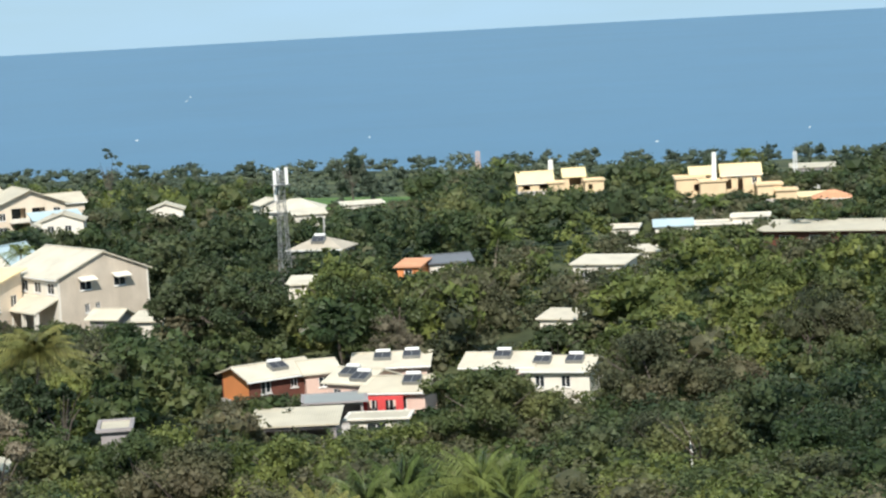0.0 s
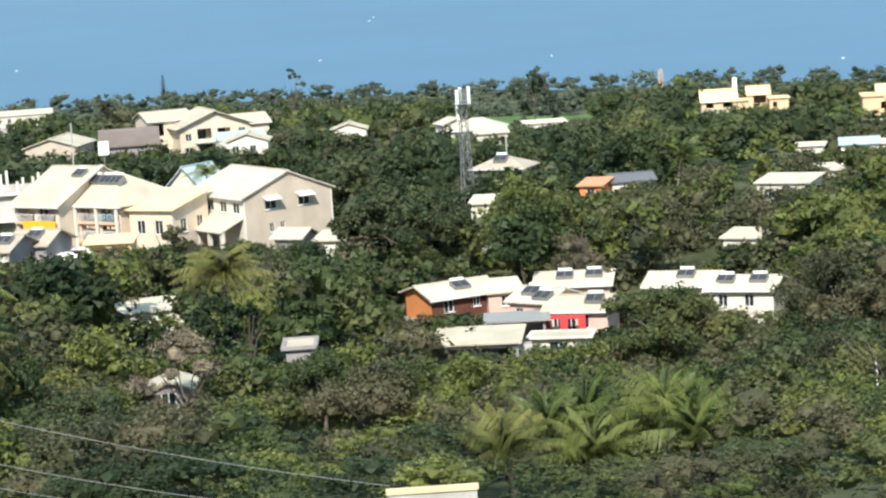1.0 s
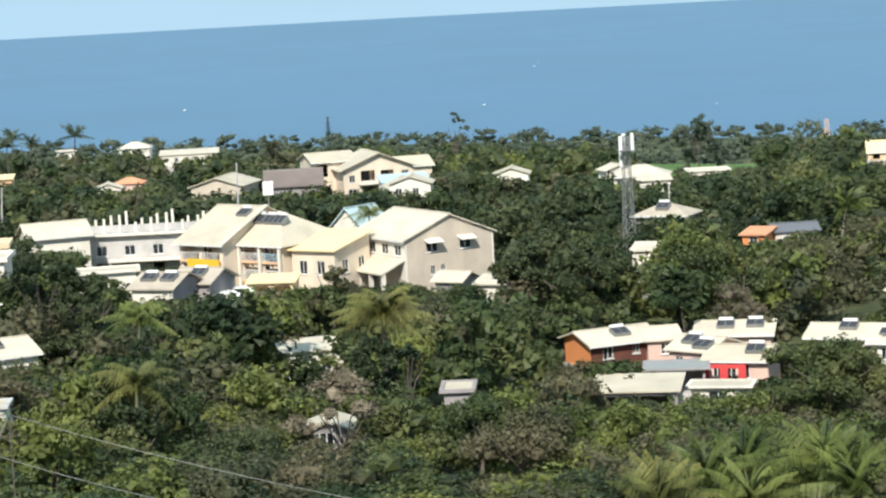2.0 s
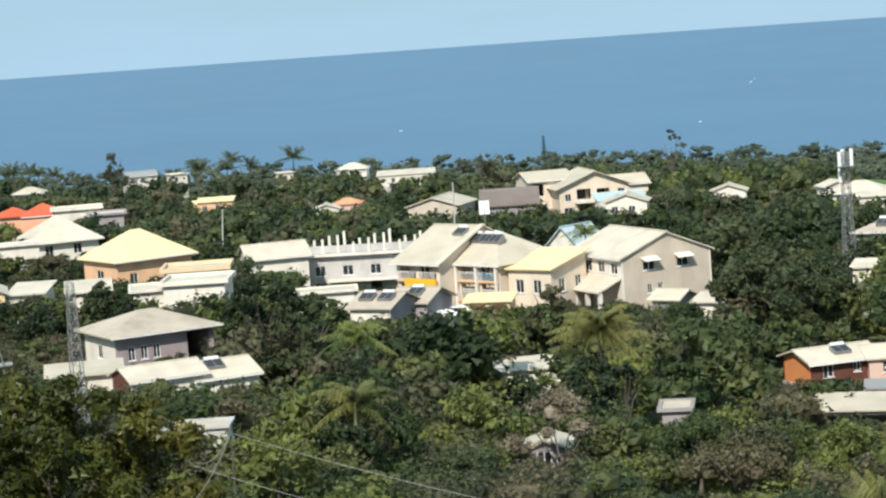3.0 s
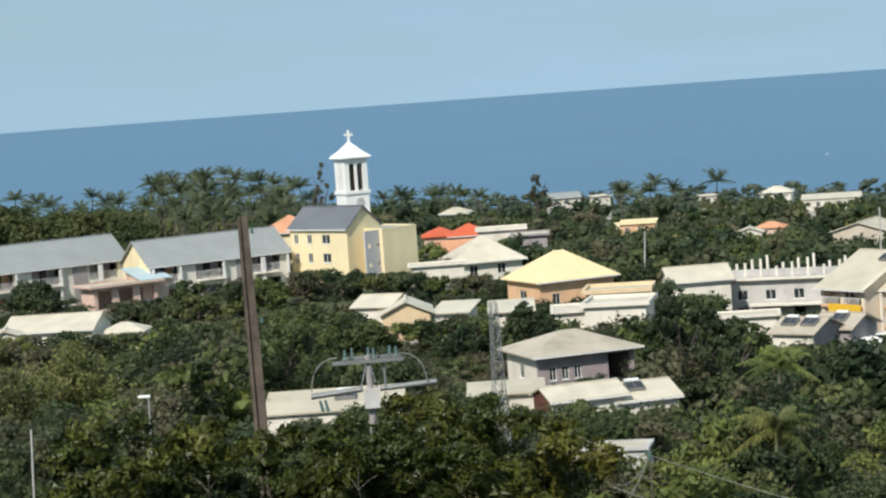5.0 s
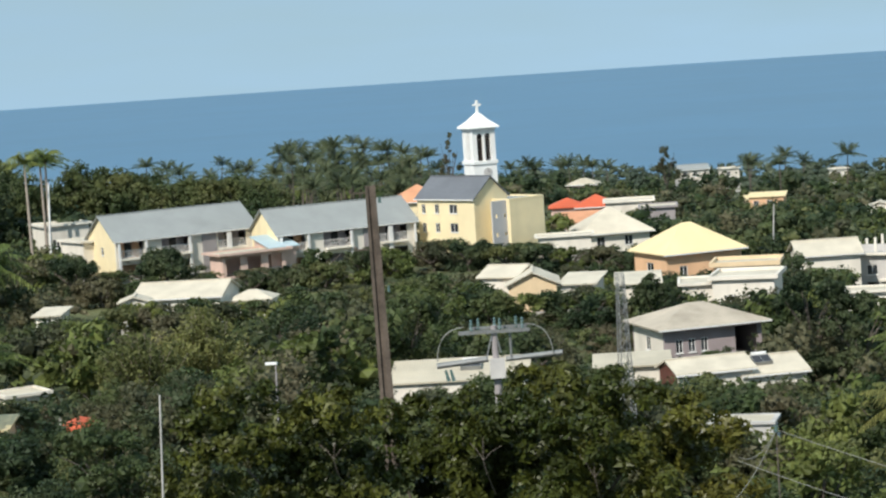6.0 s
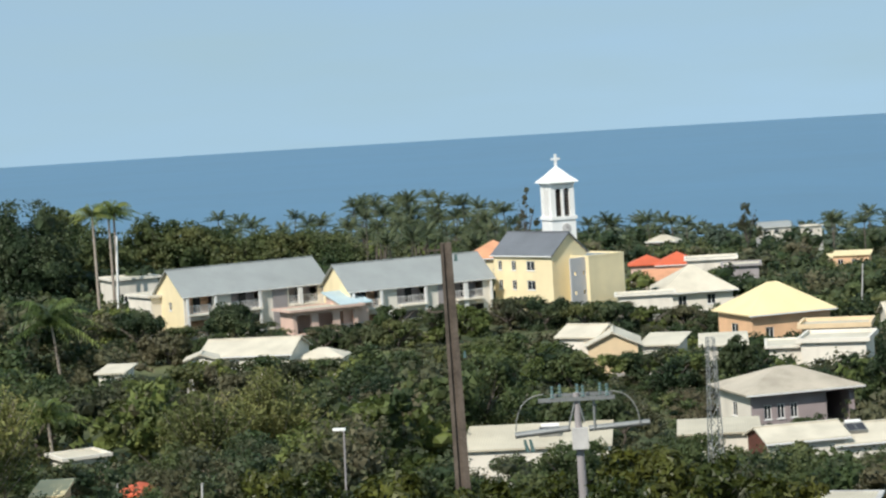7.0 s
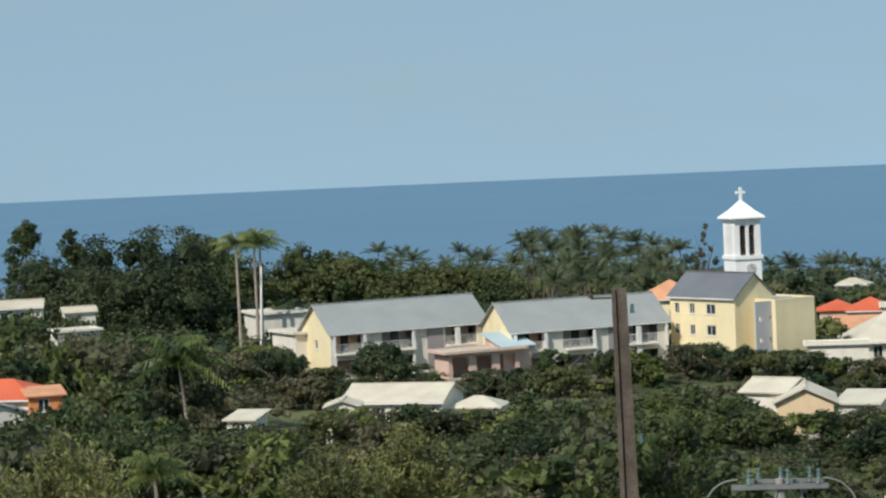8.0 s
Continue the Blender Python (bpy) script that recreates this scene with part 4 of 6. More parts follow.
for label, az, el, dist, w, kind, rm, wm in SMALL:
    d = max(3.5, w * 0.8)
    hh = 2.7 if w > 3 else 2.3
    holes = row(max(1, int(w / 2.6)), 1.3 if w > 2.6 else w / 2, 2.5, 0.9, 1.0, 1.2) if w > 2.2 else []
    house("house", label, "house", az, el, dist, random.uniform(-22, 22), w, d, hh, kind, {"flat": 0.25, "shed": 0.5, "hip": min(w, d) * 0.22, "gable_x": d * 0.16, "gable_y": w * 0.17}[kind], wm, rm, front=holes, over=0.35, sight=0.12, solar=[(0.0, 0.5)] if "solar" in label else ())


house("shed", "grey flat-roofed shed on the near slope", "shed", 3.79, -9.86, 132, -8, 4.8, 2.6, 1.0, "flat", 0.15, W_CONC, R_LIGHT, over=0.2, sight=0.3, deep=4.0)


def yellow_villa(label, az, el, dist, w, d, h, rise, holes, kind="gable_x"):
    """One step of the terraced yellow houses."""
    house("house", label, "house", az, el, dist, 4, w, d, h, kind, rise, W_YELLOW, R_YELLOW if kind != "flat" else W_YELLOW, front=holes, over=0.3, sight=0.85)


yellow_villa("pale yellow house with steep yellow roof", -19.61, -4.72, 440, 6.8, 5, 1.6, 1.9, [(1.6, 0.2, 1.4, 1.2, "h"), (4.9, 0.2, 1.6, 1.2, "h")])
yellow_villa("yellow house with steep roof over dark porch", -20.59, -4.62, 444, 4.2, 5, 2.6, 1.4, [(2.3, 0.9, 2.4, 1.6, "h")])
yellow_villa("low stepped yellow parapet wall house", -21.09, -4.75, 440, 3.6, 4, 2.2, 0.3, [(1.0, 0.6, 0.8, 1.0, "h")], "flat")
yellow_villa("small yellow wing with flat parapet", -20.14, -4.77, 438, 3.0, 4, 1.8, 0.3, [], "flat")
yellow_villa("pale yellow house with flat terraces", -23.49, -4.82, 402, 5.0, 6, 3.4, 0.3, [(3.6, 1.2, 1.0, 1.2, "h")], "flat")
yellow_villa("yellow house with steep roof and tall chimney", -23.78, -4.73, 406, 4.0, 5, 3.6, 1.2, [(2.2, 2.2, 2.2, 1.0, "h")])
yellow_villa("tall yellow house with steep yellow roof", -24.76, -4.76, 400, 6.8, 6, 4.2, 1.6, [(1.0, 1.7, 1.3, 1.7, "h"), (3.2, 0.9, 0.9, 2.6, "h"), (5.7, 2.5, 0.9, 1.2, "w")])
yellow_villa("plain yellow block before the tall house", -24.05, -4.92, 397, 4.4, 4, 3.2, 0.3, [], "flat")
yellow_villa("stepped yellow garden wing", -25.45, -5.06, 396, 4.2, 4, 2.4, 0.3, [], "flat")
yellow_villa("low yellow garden wing with parapet", -25.86, -5.22, 395, 3.6, 4, 1.8, 0.3, [], "flat")
house("long_hall", "long low brown-red hall with grey sheet roof", "hall", -26.80, -6.24, 300, -14, 17.0, 8.0, 2.2, "shed", 0.45, W_BROWN, R_LIGHT, front=row(4, 3, 4, 0.4, 1.6, 1.2), over=0.9, sight=0.55)

# ---- the pink and red houses ----
house("house", "orange-ended house with red-brown boarding and pale roof", "house", -12.95, -9.19, 200, 27, 6.6, 5.6, 2.2, "gable_x", 0.75, W_BROWN, R_WHITE, front=[(1.6, 0.8, 1.0, 1.1, "w"), (4.4, 1.0, 0.7, 0.9, "w")], leftm=W_ORANGE, over=0.45, sight=1.0, solar=[(0.2, 0.45)])
house("house", "pale pink house with white roof", "house", -13.95, -9.19, 200.5, 12, 3.0, 5.4, 2.2, "gable_x", 0.7, W_PINK, R_WHITE, front=[(1.6, 0.9, 0.9, 1.0, "w")], over=0.35, sight=0.9)
house("house", "pale two-storey house with white roof and solar panels", "house", -14.54, -9.48, 196, -34, 4.0, 5.0, 3.2, "gable_x", 0.8, W_PINK, R_WHITE, front=[(1.0, 1.6, 0.8, 1.0, "w"), (2.9, 1.6, 0.8, 1.0, "w")], over=0.4, sight=0.9, solar=[(-0.4, 0.5), (1.2, 0.2)])
house("house", "white-roofed rear house with solar panels", "house", -15.68, -9.12, 207, -6, 6.8, 6.0, 3.0, "gable_x", 0.7, W_PINK, R_WHITE, over=0.4, sight=0.6, solar=[(-0.8, 0.5), (1.9, 0.55)])
house("house", "house with bright red front and pale roof", "house", -15.74, -9.75, 193, -14, 5.4, 4.6, 2.5, "gable_x", 0.8, W_PINK, R_LIGHT, front=[(1.0, 0.9, 0.8, 1.2, "w"), (2.2, 0.1, 0.9, 2.1, "d"), (3.4, 0.9, 0.8, 1.2, "w")], over=0.4, sight=0.9, solar=[(1.4, 0.5)])
p = root("boarding", "bright red painted front boarding of the house", "wall panel", Matrix.Translation(place(-15.47, -9.81, 192.4) - Vector((0, 0, 2.6))) @ pose(0, 0, 0, 0, 0, -27.5))
part("panel", wall_mesh(3.6, 2.5, [(0.9, 0.85, 0.9, 1.3), (2.5, 0.85, 0.9, 1.3)], 0.06), W_RED, p, "", pose(-1.8, -0.5, 0))
house("carport", "dark open carport with blue-grey flat roof", "carport", -14.22, -9.96, 190, 0, 4.8, 4, 2.2, "flat", 0.15, W_GREY, R_GREY, front=[(1.4, 0, 2.0, 2.0, "h"), (3.7, 0, 1.8, 2.0, "h")], sight=0.9)
house("shed", "long low shed with pale weathered sheet roof", "shed", -13.15, -10.48, 176, -6, 6.6, 5.0, 1.8, "shed", 0.45, W_GREY, R_LIGHT, front=[(3.3, 0, 5.6, 1.5, "h")], over=0.3, sight=0.4)
house("garden_wall_house", "low white garden building with grey door", "building", -15.28, -10.43, 182, -8, 4.6, 2.5, 1.8, "flat", 0.15, W_WHITE, R_LIGHT, front=[(2.2, 0.0, 1.6, 1.5, "d")], sight=0.5)
house("house", "white house with long white roof and solar panels", "house", -18.40, -9.27, 205, -14, 6.4, 5.5, 2.8, "gable_x", 0.7, W_PINK, R_WHITE, front=[(5.0, 0.8, 0.9, 1.2, "w")], over=0.4, sight=0.4, solar=[(0.2, 0.6)])
house("house", "white two-storey house with white roof and solar panels", "house", -19.90, -9.44, 203, -14, 6.0, 5.5, 3.2, "gable_x", 0.7, W_WHITE, R_WHITE, front=row(2, 1.4, 2.4, 1.6, 0.9, 1.1), over=0.4, sight=0.8, solar=[(-1.6, 0.5), (1.4, 0.55)])


# ---- vegetation ----
rng = np.random.default_rng(7)


def unit(n):
    v = rng.normal(size=(n, 3))
    return v / np.linalg.norm(v, axis=1, keepdims=True)


def leaves(c, nrm, size, long=1.5):
    """Small pointed sprays of leaves at centres c facing nrm: vertices (n, 3, 3)."""
    n = len(c)
    t = np.cross(nrm, unit(n)); t /= np.linalg.norm(t, axis=1, keepdims=True) + 1e-9
    b = np.cross(nrm, t)
    s = size * rng.uniform(0.6, 1.35, (n, 1))
    return np.stack([c - t * s * long, c + t * s * long * 0.5 + b * s, c + t * s * long * 0.7 - b * s * 0.8], 1)


ICO = np.array([(0, 0, 1)] + [(0.894 * math.cos(a * 1.2566 + k * 0.628), 0.894 * math.sin(a * 1.2566 + k * 0.628), 0.447 * (1 - 2 * k)) for k in (0, 1) for a in range(5)] + [(0, 0, -1)])
ICO_F = [(0, 1 + a, 1 + (a + 1) % 5) for a in range(5)] + [(1 + a, 6 + a, 1 + (a + 1) % 5) for a in range(5)] + [(6 + a, 6 + (a + 1) % 5, 1 + (a + 1) % 5) for a in range(5)] + [(11, 6 + (a + 1) % 5, 6 + a) for a in range(5)]


def crown(n, blobs, size, rough=0.8, long=1.5, sub=13, core=0.5):
    """Leaves in small clumps set over a set of lobes (centre, radius, flattening), round a dim inner mass; uneven, with gaps."""
    cen = np.array([b[0] for b in blobs]); rad = np.array([b[1] for b in blobs]); flat = np.array([b[2] for b in blobs])
    kb = np.repeat(np.arange(len(blobs)), sub)
    m = len(kb)
    d = unit(m); d[:, 2] = np.where(rng.random(m) < 0.72, np.abs(d[:, 2]), d[:, 2])
    squash = np.stack([np.ones(m), np.ones(m), flat[kb]], 1)
    cc = cen[kb] + d * (rad[kb] * rng.uniform(0.55, 1.02, m))[:, None] * squash
    cr = rad[kb] * rng.uniform(0.2, 0.46, m)
    k = rng.choice(m, n, p=cr ** 2 / (cr ** 2).sum())
    e = unit(n); e[:, 2] = np.where(rng.random(n) < 0.6, np.abs(e[:, 2]), e[:, 2])
    c = cc[k] + e * (cr[k] * (0.3 + 0.85 * rng.random(n) ** 0.7))[:, None]
    nrm = 0.35 * d[k] + 0.65 * e + rough * unit(n); nrm /= np.linalg.norm(nrm, axis=1, keepdims=True)
    if not core:
        return leaves(c, nrm, size, long)
    inner = np.concatenate([ICO[np.array(ICO_F)] * np.array([r, r, r * f]) * core * rng.uniform(0.8, 1.1, 3) + np.array(p) for p, r, f in blobs])
    return np.concatenate([leaves(c, nrm, size, long), inner])


def lobes(R, H, n, low=0.45, r0=0.42, flat=0.8):
    """Lobes of an uneven crown of radius R whose top is at height H: a lopsided dome with a ragged skirt below it."""
    out = []
    turn, stretch = rng.uniform(0, 6.28), rng.uniform(0.78, 1.0)
    for i in range(n):
        a, q = rng.uniform(0, 2 * math.pi), R * math.sqrt(rng.random()) * 0.8
        f = 1 - (q / R) ** 2
        top = H * (low + (0.93 - low) * f * rng.uniform(0.7, 1.05))
        if rng.random() < 0.3:
            top = H * low * rng.uniform(0.6, 1.0)
        x, y = q * math.cos(a), q * math.sin(a) * stretch
        x, y = x * math.cos(turn) - y * math.sin(turn), x * math.sin(turn) + y * math.cos(turn)
        out.append(((x, y, top - r0 * R * 0.4), R * r0 * rng.uniform(0.55, 1.15), flat * rng.uniform(0.85, 1.25)))
    lift = H - max(c[2] + r * f for c, r, f in out) * 1.02
    return [((c[0], c[1], c[2] + lift), r, f) for c, r, f in out]


def quads(name, v, material):
    """One mesh from leaf quads (n, 4, 3)."""
    n, k = v.shape[:2]
    me = bpy.data.meshes.new(name)
    me.vertices.add(k * n); me.loops.add(k * n); me.polygons.add(n)
    me.vertices.foreach_set("co", np.ascontiguousarray(v, dtype=np.float32).ravel())
    me.loops.foreach_set("vertex_index", np.arange(k * n, dtype=np.int32))
    me.polygons.foreach_set("loop_start", np.arange(0, k * n, k, dtype=np.int32))
    me.update(calc_edges=True)
    me.materials.append(material)
    return me


def trunk_mesh(H, r, limbs, spread):
    m = Mesh()
    p = Vector((0, 0, -1.5))
    for i in range(4):
        q = Vector((random.uniform(-0.12, 0.12) * (i + 1), random.uniform(-0.12, 0.12) * (i + 1), H * 0.5 * (i + 1) / 4))
        m.tube(p, q, r * (1 - 0.16 * i), r * (1 - 0.16 * (i + 1)), 7)
        p = q
    for i in range(limbs):
        a = 2 * math.pi * i / limbs + random.uniform(-0.4, 0.4)
        q = p + Vector((math.cos(a) * spread * 0.35, math.sin(a) * spread * 0.35, H * random.uniform(0.1, 0.2)))
        e = q + Vector((math.cos(a) * spread * 0.35, math.sin(a) * spread * 0.35, H * random.uniform(0.08, 0.2)))
        m.tube(p - Vector((0, 0, H * 0.08)), q, r * 0.35, r * 0.22, 5).tube(q, e, r * 0.22, r * 0.08, 5)
    return m


def palm_quads(R, fronds, per, droop=1.0):
    """Arching feathered fronds round a head at the origin."""
    out = []
    for i in range(fronds):
        a = 2 * math.pi * (i * 0.382) + rng.uniform(-0.2, 0.2)
        up = rng.uniform(-0.25, 1.25)
        out.append(frond_quads(R * rng.uniform(0.8, 1.1), per, a, up, droop))
    return np.concatenate(out)


def frond_quads(R, per, a, up, droop):
    s = np.linspace(0.06, 1, per)
    dx = np.array([math.cos(a), math.sin(a), 0])
    side = np.array([-math.sin(a), math.cos(a), 0])
    x = R * s * (math.cos(up * 0.9) + 0.25 * s); z = R * (s * math.sin(up) - droop * 0.55 * s ** 2.4)
    c = x[:, None] * dx + z[:, None] * np.array([0, 0, 1])
    L = R * 0.19 * np.sin(np.pi * np.clip(s * 0.9 + 0.08, 0, 1)) + 0.1
    out = []
    w = R / per * 0.42
    for sg in (-1, 1):
        tip = c + sg * side * L[:, None] + dx * L[:, None] * 0.45 - np.array([0, 0, 1]) * L[:, None] * rng.uniform(0.6, 1.25, (per, 1))
        out.append(np.stack([c - dx * w, c + dx * w, tip + dx * w * 0.3, tip - dx * w * 0.3], 1))
    rib = np.stack([c[:-1] - side * 0.035, c[:-1] + side * 0.035, c[1:] + side * 0.03, c[1:] - side * 0.03], 1)
    return np.concatenate(out + [rib])


def palm_trunk(H, r, lean):
    m = Mesh()
    p = Vector((0, 0, -1.0))
    for i in range(9):
        k = (i + 1) / 9
        q = Vector((lean * k * k, 0.3 * lean * k, H * k))
        m.tube(p, q, r * (1.25 - 0.5 * k) * (1.06 if i % 2 else 1.0), r * (1.2 - 0.55 * k), 8)
        p = q
    return m, p


# kinds: quads of the crown (for joined woods), material, height, radius
def tree(name, label, group, H, R, n, size, material, nl=11, low=0.45, r0=0.42, flat=0.8, trunk_r=0.22, bark=None):
    v = crown(n, lobes(R, H, nl, low, r0, flat), size)
    ob = root(name, label, "tree", Matrix.Identity(4), group)
    part("trunk", trunk_mesh(H, trunk_r, 5, R), bark or BARK, ob)
    c = new("crown", quads("crown", v, material)); c.parent = ob
    ob["used"] = 0
    return ob, H, R


TREE_SIGHTS = []    # open bearings towards single trees
PROTO = {
    "mango": [tree("mango_tree", "dense dark green mango tree", "mango trees", 8.0, 4.6, 4600, 0.125, LEAF_DARK, 18), tree("mango_tree", "dense rounded dark green mango tree", "mango trees", 7.0, 4.2, 4200, 0.12, LEAF_DARK, 16, 0.4)],
    "mid": [tree("broadleaf_tree", "rounded mid-green broadleaf tree", "broadleaf trees", 7.5, 4.0, 4000, 0.115, LEAF_MID, 16, 0.35), tree("broadleaf_tree", "uneven mid-green broadleaf tree", "broadleaf trees", 8.5, 3.8, 4000, 0.12, LEAF_MID, 14, 0.3)],
    "light": [tree("light_green_tree", "bushy yellow-green tree on the slope", "light green trees", 6.0, 3.4, 3200, 0.11, LEAF_LIGHT, 13, 0.3)],
    "olive": [tree("olive_green_tree", "feathery olive-green tree with loose crown", "olive green trees", 7.5, 4.4, 4200, 0.10, LEAF_OLIVE, 17, 0.35)],
    "scrub": [tree("bush", "low olive-green scrub bush", "bushes", 3.6, 3.4, 2500, 0.095, LEAF_OLIVE, 12, 0.3, 0.45, 0.7, 0.1), tree("bush", "low bright green scrub bush", "bushes", 3.8, 3.2, 2500, 0.095, LEAF_MID, 12, 0.3, 0.45, 0.7, 0.1)],
}


def stand(kind, x, y, k=1.0, z=None, i=None, sx=1.0):
    """Stands one tree of a kind on the ground; the first use takes the prototype itself."""
    i = random.randrange(len(PROTO[kind])) if i is None else i
    ob, H, R = PROTO[kind][i]
    m = Matrix.Translation((x, y, (ground_z(x, y) if z is None else z))) @ pose(0, 0, 0, 0, 0, random.uniform(0, 360)) @ Matrix.Diagonal((k * sx, k * sx, k, 1))
    if ob["used"] == 0:
        ob["used"] = 1
        ob.matrix_basis = m
        return ob
    # the prototype's own scale must not enter twice
    s = ob.scale.copy()
    return copy_thing(ob, m @ Matrix.Diagonal((1 / s.x, 1 / s.y, 1 / s.z, 1)))


# ---- single trees that stand out ----
def tall(az, el, dist, sink=1.0):
    """Foot and height of a plant whose top is seen at that bearing and elevation."""
    p = place(az, el, dist)
    g = ground_z(p.x, p.y) - sink
    return Vector((p.x, p.y, g)), p.z - g


def big_tree(label, az, el, dist, width, n, size, material, nl=14, low=0.45, r0=0.4, flat=0.75, trunk_r=0.3, name="tree", bark=None, limbs=7):
    p, H = tall(az, el, dist)
    R = width / 2
    b = math.degrees(R / dist)
    TREE_SIGHTS.append((az - b * 0.8, az + b * 0.8, el - math.degrees(min(H * 0.55, width * 0.55) / dist), dist))
    v = crown(int(n * 1.15), lobes(R, H, nl, low, r0 * min(1.0, H / width + 0.25), flat), size * 0.8)
    r = root(name, label, "tree", Matrix.Translation(p))
    part("trunk", trunk_mesh(H, trunk_r, limbs, R * 0.95), bark or BARK, r)
    c = new("crown", quads("crown", v, material)); c.parent = r
    return r


big_tree("large spreading dark tree with open lower branches", -11.38, -6.13, 226, 17.5, 21000, 0.170, LEAF_DARK, 48, 0.5, 0.21, 0.7, 0.5, "spreading_tree")
big_tree("dense round mid-green mango tree below houses", -18.28, -9.24, 166, 10.5, 9880, 0.152, LEAF_MID, 20, 0.35, 0.34, 0.8, name="mango_tree")
big_tree("broad dark olive tree beside the white houses", -22.34, -8.53, 186, 13.0, 10640, 0.152, LEAF_OLIVE, 20, 0.35, 0.32, 0.8)
big_tree("tall dark tree with bare trunk by the flats", 1.64, -5.69, 206, 8.6, 7980, 0.152, LEAF_DARK, 16, 0.35, 0.3, 0.9)
big_tree("tall dark tree with clear lower trunk", 0.48, -6.68, 206, 7.0, 6080, 0.152, LEAF_DARK, 12, 0.4, 0.3, 0.9)
big_tree("leafless grey-brown bush with fine twigs", -15.86, -7.86, 216, 6.5, 6080, 0.080, LEAF_DRY, 10, 0.4, 0.4, 0.8, 0.15, "dry_tree")
big_tree("brown-green tree before the gable house", -5.58, -6.86, 228, 7.5, 5700, 0.152, LEAF_OLIVE, 12, 0.35, 0.36, 0.9)
big_tree("grey-brown half-bare tree above cabins", -5.84, -9.55, 146, 8.0, 7200, 0.095, LEAF_DRY, 14, 0.45, 0.3, 0.7, 0.2, "half_bare_tree")
big_tree("brown-green feathery scrub tree on the slope", -10.34, -10.71, 140, 9.0, 7980, 0.120, LEAF_OLIVE, 16, 0.35, 0.34, 0.7)
big_tree("round dark tree before the apartment block", 17.66, -4.54, 286, 8.5, 4940, 0.184, LEAF_DARK, 12, 0.3, 0.4, 0.8, name="mango_tree")
big_tree("round dark tree beside the white stair house", 20.07, -4.58, 286, 10.5, 5320, 0.184, LEAF_DARK, 13, 0.3, 0.38, 0.8, name="mango_tree")
big_tree("broad grey-green tree on the lower slope", 17.60, -6.14, 225, 8.0, 4940, 0.152, LEAF_OLIVE, 12, 0.35, 0.36, 0.8)
big_tree("dark wind-shaped casuarina tree on the coast", -15.00, -3.61, 520, 13.5, 7500, 0.19, LEAF_HAZED, 16, 0.25, 0.26, 1.4, name="casuarina_tree")
big_tree("sparse dark tree with bare crown branches", -8.99, -3.21, 430, 5.0, 2600, 0.13, LEAF_HAZED, 20, 0.6, 0.17, 0.8, name="sparse_tree")
big_tree("grey-green feathery casuarina beside the bell tower", 10.42, -2.09, 420, 5.2, 4600, 0.12, LEAF_OLIVE, 30, 0.35, 0.2, 1.3, name="casuarina_tree")
big_tree("pale green rounded tree on the ridge", 5.01, -2.79, 480, 6.0, 3000, 0.17, LEAF_OLIVE, 24, 0.35, 0.26, 1.1)
big_tree("pale olive tree on the ridge", -4.33, -3.51, 480, 7.0, 3000, 0.17, LEAF_OLIVE, 24, 0.35, 0.26, 1.1)
for tree_az, tree_el, w in ((25.91, -1.33, 7), (24.94, -1.60, 6), (24.14, -1.71, 11), (23.26, -1.58, 11), (22.32, -1.65, 12), (21.71, -1.85, 9), (25.46, -2.05, 12), (20.98, -2.39, 10), (23.86, -2.50, 12), (22.50, -2.70, 12), (24.73, -2.46, 12), (19.71, -2.22, 9), (19.21, -2.34, 9), (18.58, -2.43, 9), (20.3, -2.55, 9), (17.9, -2.62, 9), (17.2, -2.7, 9), (16.5, -2.75, 9), (15.8, -2.8, 9), (15.1, -2.85, 9)):
    d = 400 - 8 * (w - 6) if tree_el > -2.9 else 360
    big_tree("tall dark green tree in the western wood", tree_az, tree_el, d, w * 1.1, 8000, 0.24, LEAF_DARK if w > 10 else LEAF_MID, 36, 0.3, 0.5, 0.95)
tagged(bpy.data.objects["sparse_tree"], "", "tree")


big_tree("dark tree between the white roofs below church", 7.18, -6.43, 234, 6.4, 3600, 0.16, LEAF_DARK, 14, 0.3, 0.38, 0.85)
big_tree("dark rounded tree beside the lattice pylon", 5.46, -6.00, 226, 6.2, 3600, 0.16, LEAF_DARK, 14, 0.3, 0.38, 0.85)
big_tree("bushy tree before the low white house", -19.96, -8.33, 216, 6.5, 3000, 0.16, LEAF_DARK, 12, 0.3, 0.38, 0.85)
big_tree("green tree overlapping the white roofs", 9.62, -6.22, 236, 5.6, 3000, 0.16, LEAF_MID, 12, 0.3, 0.38, 0.85)
big_tree("bushy tree before the white bamboo house", 16.52, -5.94, 246, 5.0, 2600, 0.16, LEAF_OLIVE, 12, 0.3, 0.38, 0.85)
for a, e, w, mt in ((2.6, -10.05, 4.2, LEAF_MID), (3.15, -10.02, 4.0, LEAF_DARK), (3.7, -10.04, 4.0, LEAF_OLIVE), (4.2, -10.02, 4.0, LEAF_MID), (4.8, -10.0, 4.4, LEAF_DARK), (1.5, -10.0, 5.0, LEAF_LIGHT)):
    big_tree("bright green bushy tree before the flat shed", a, e, 124, w, 4200, 0.1, mt, 14, 0.3, 0.42, 0.9)
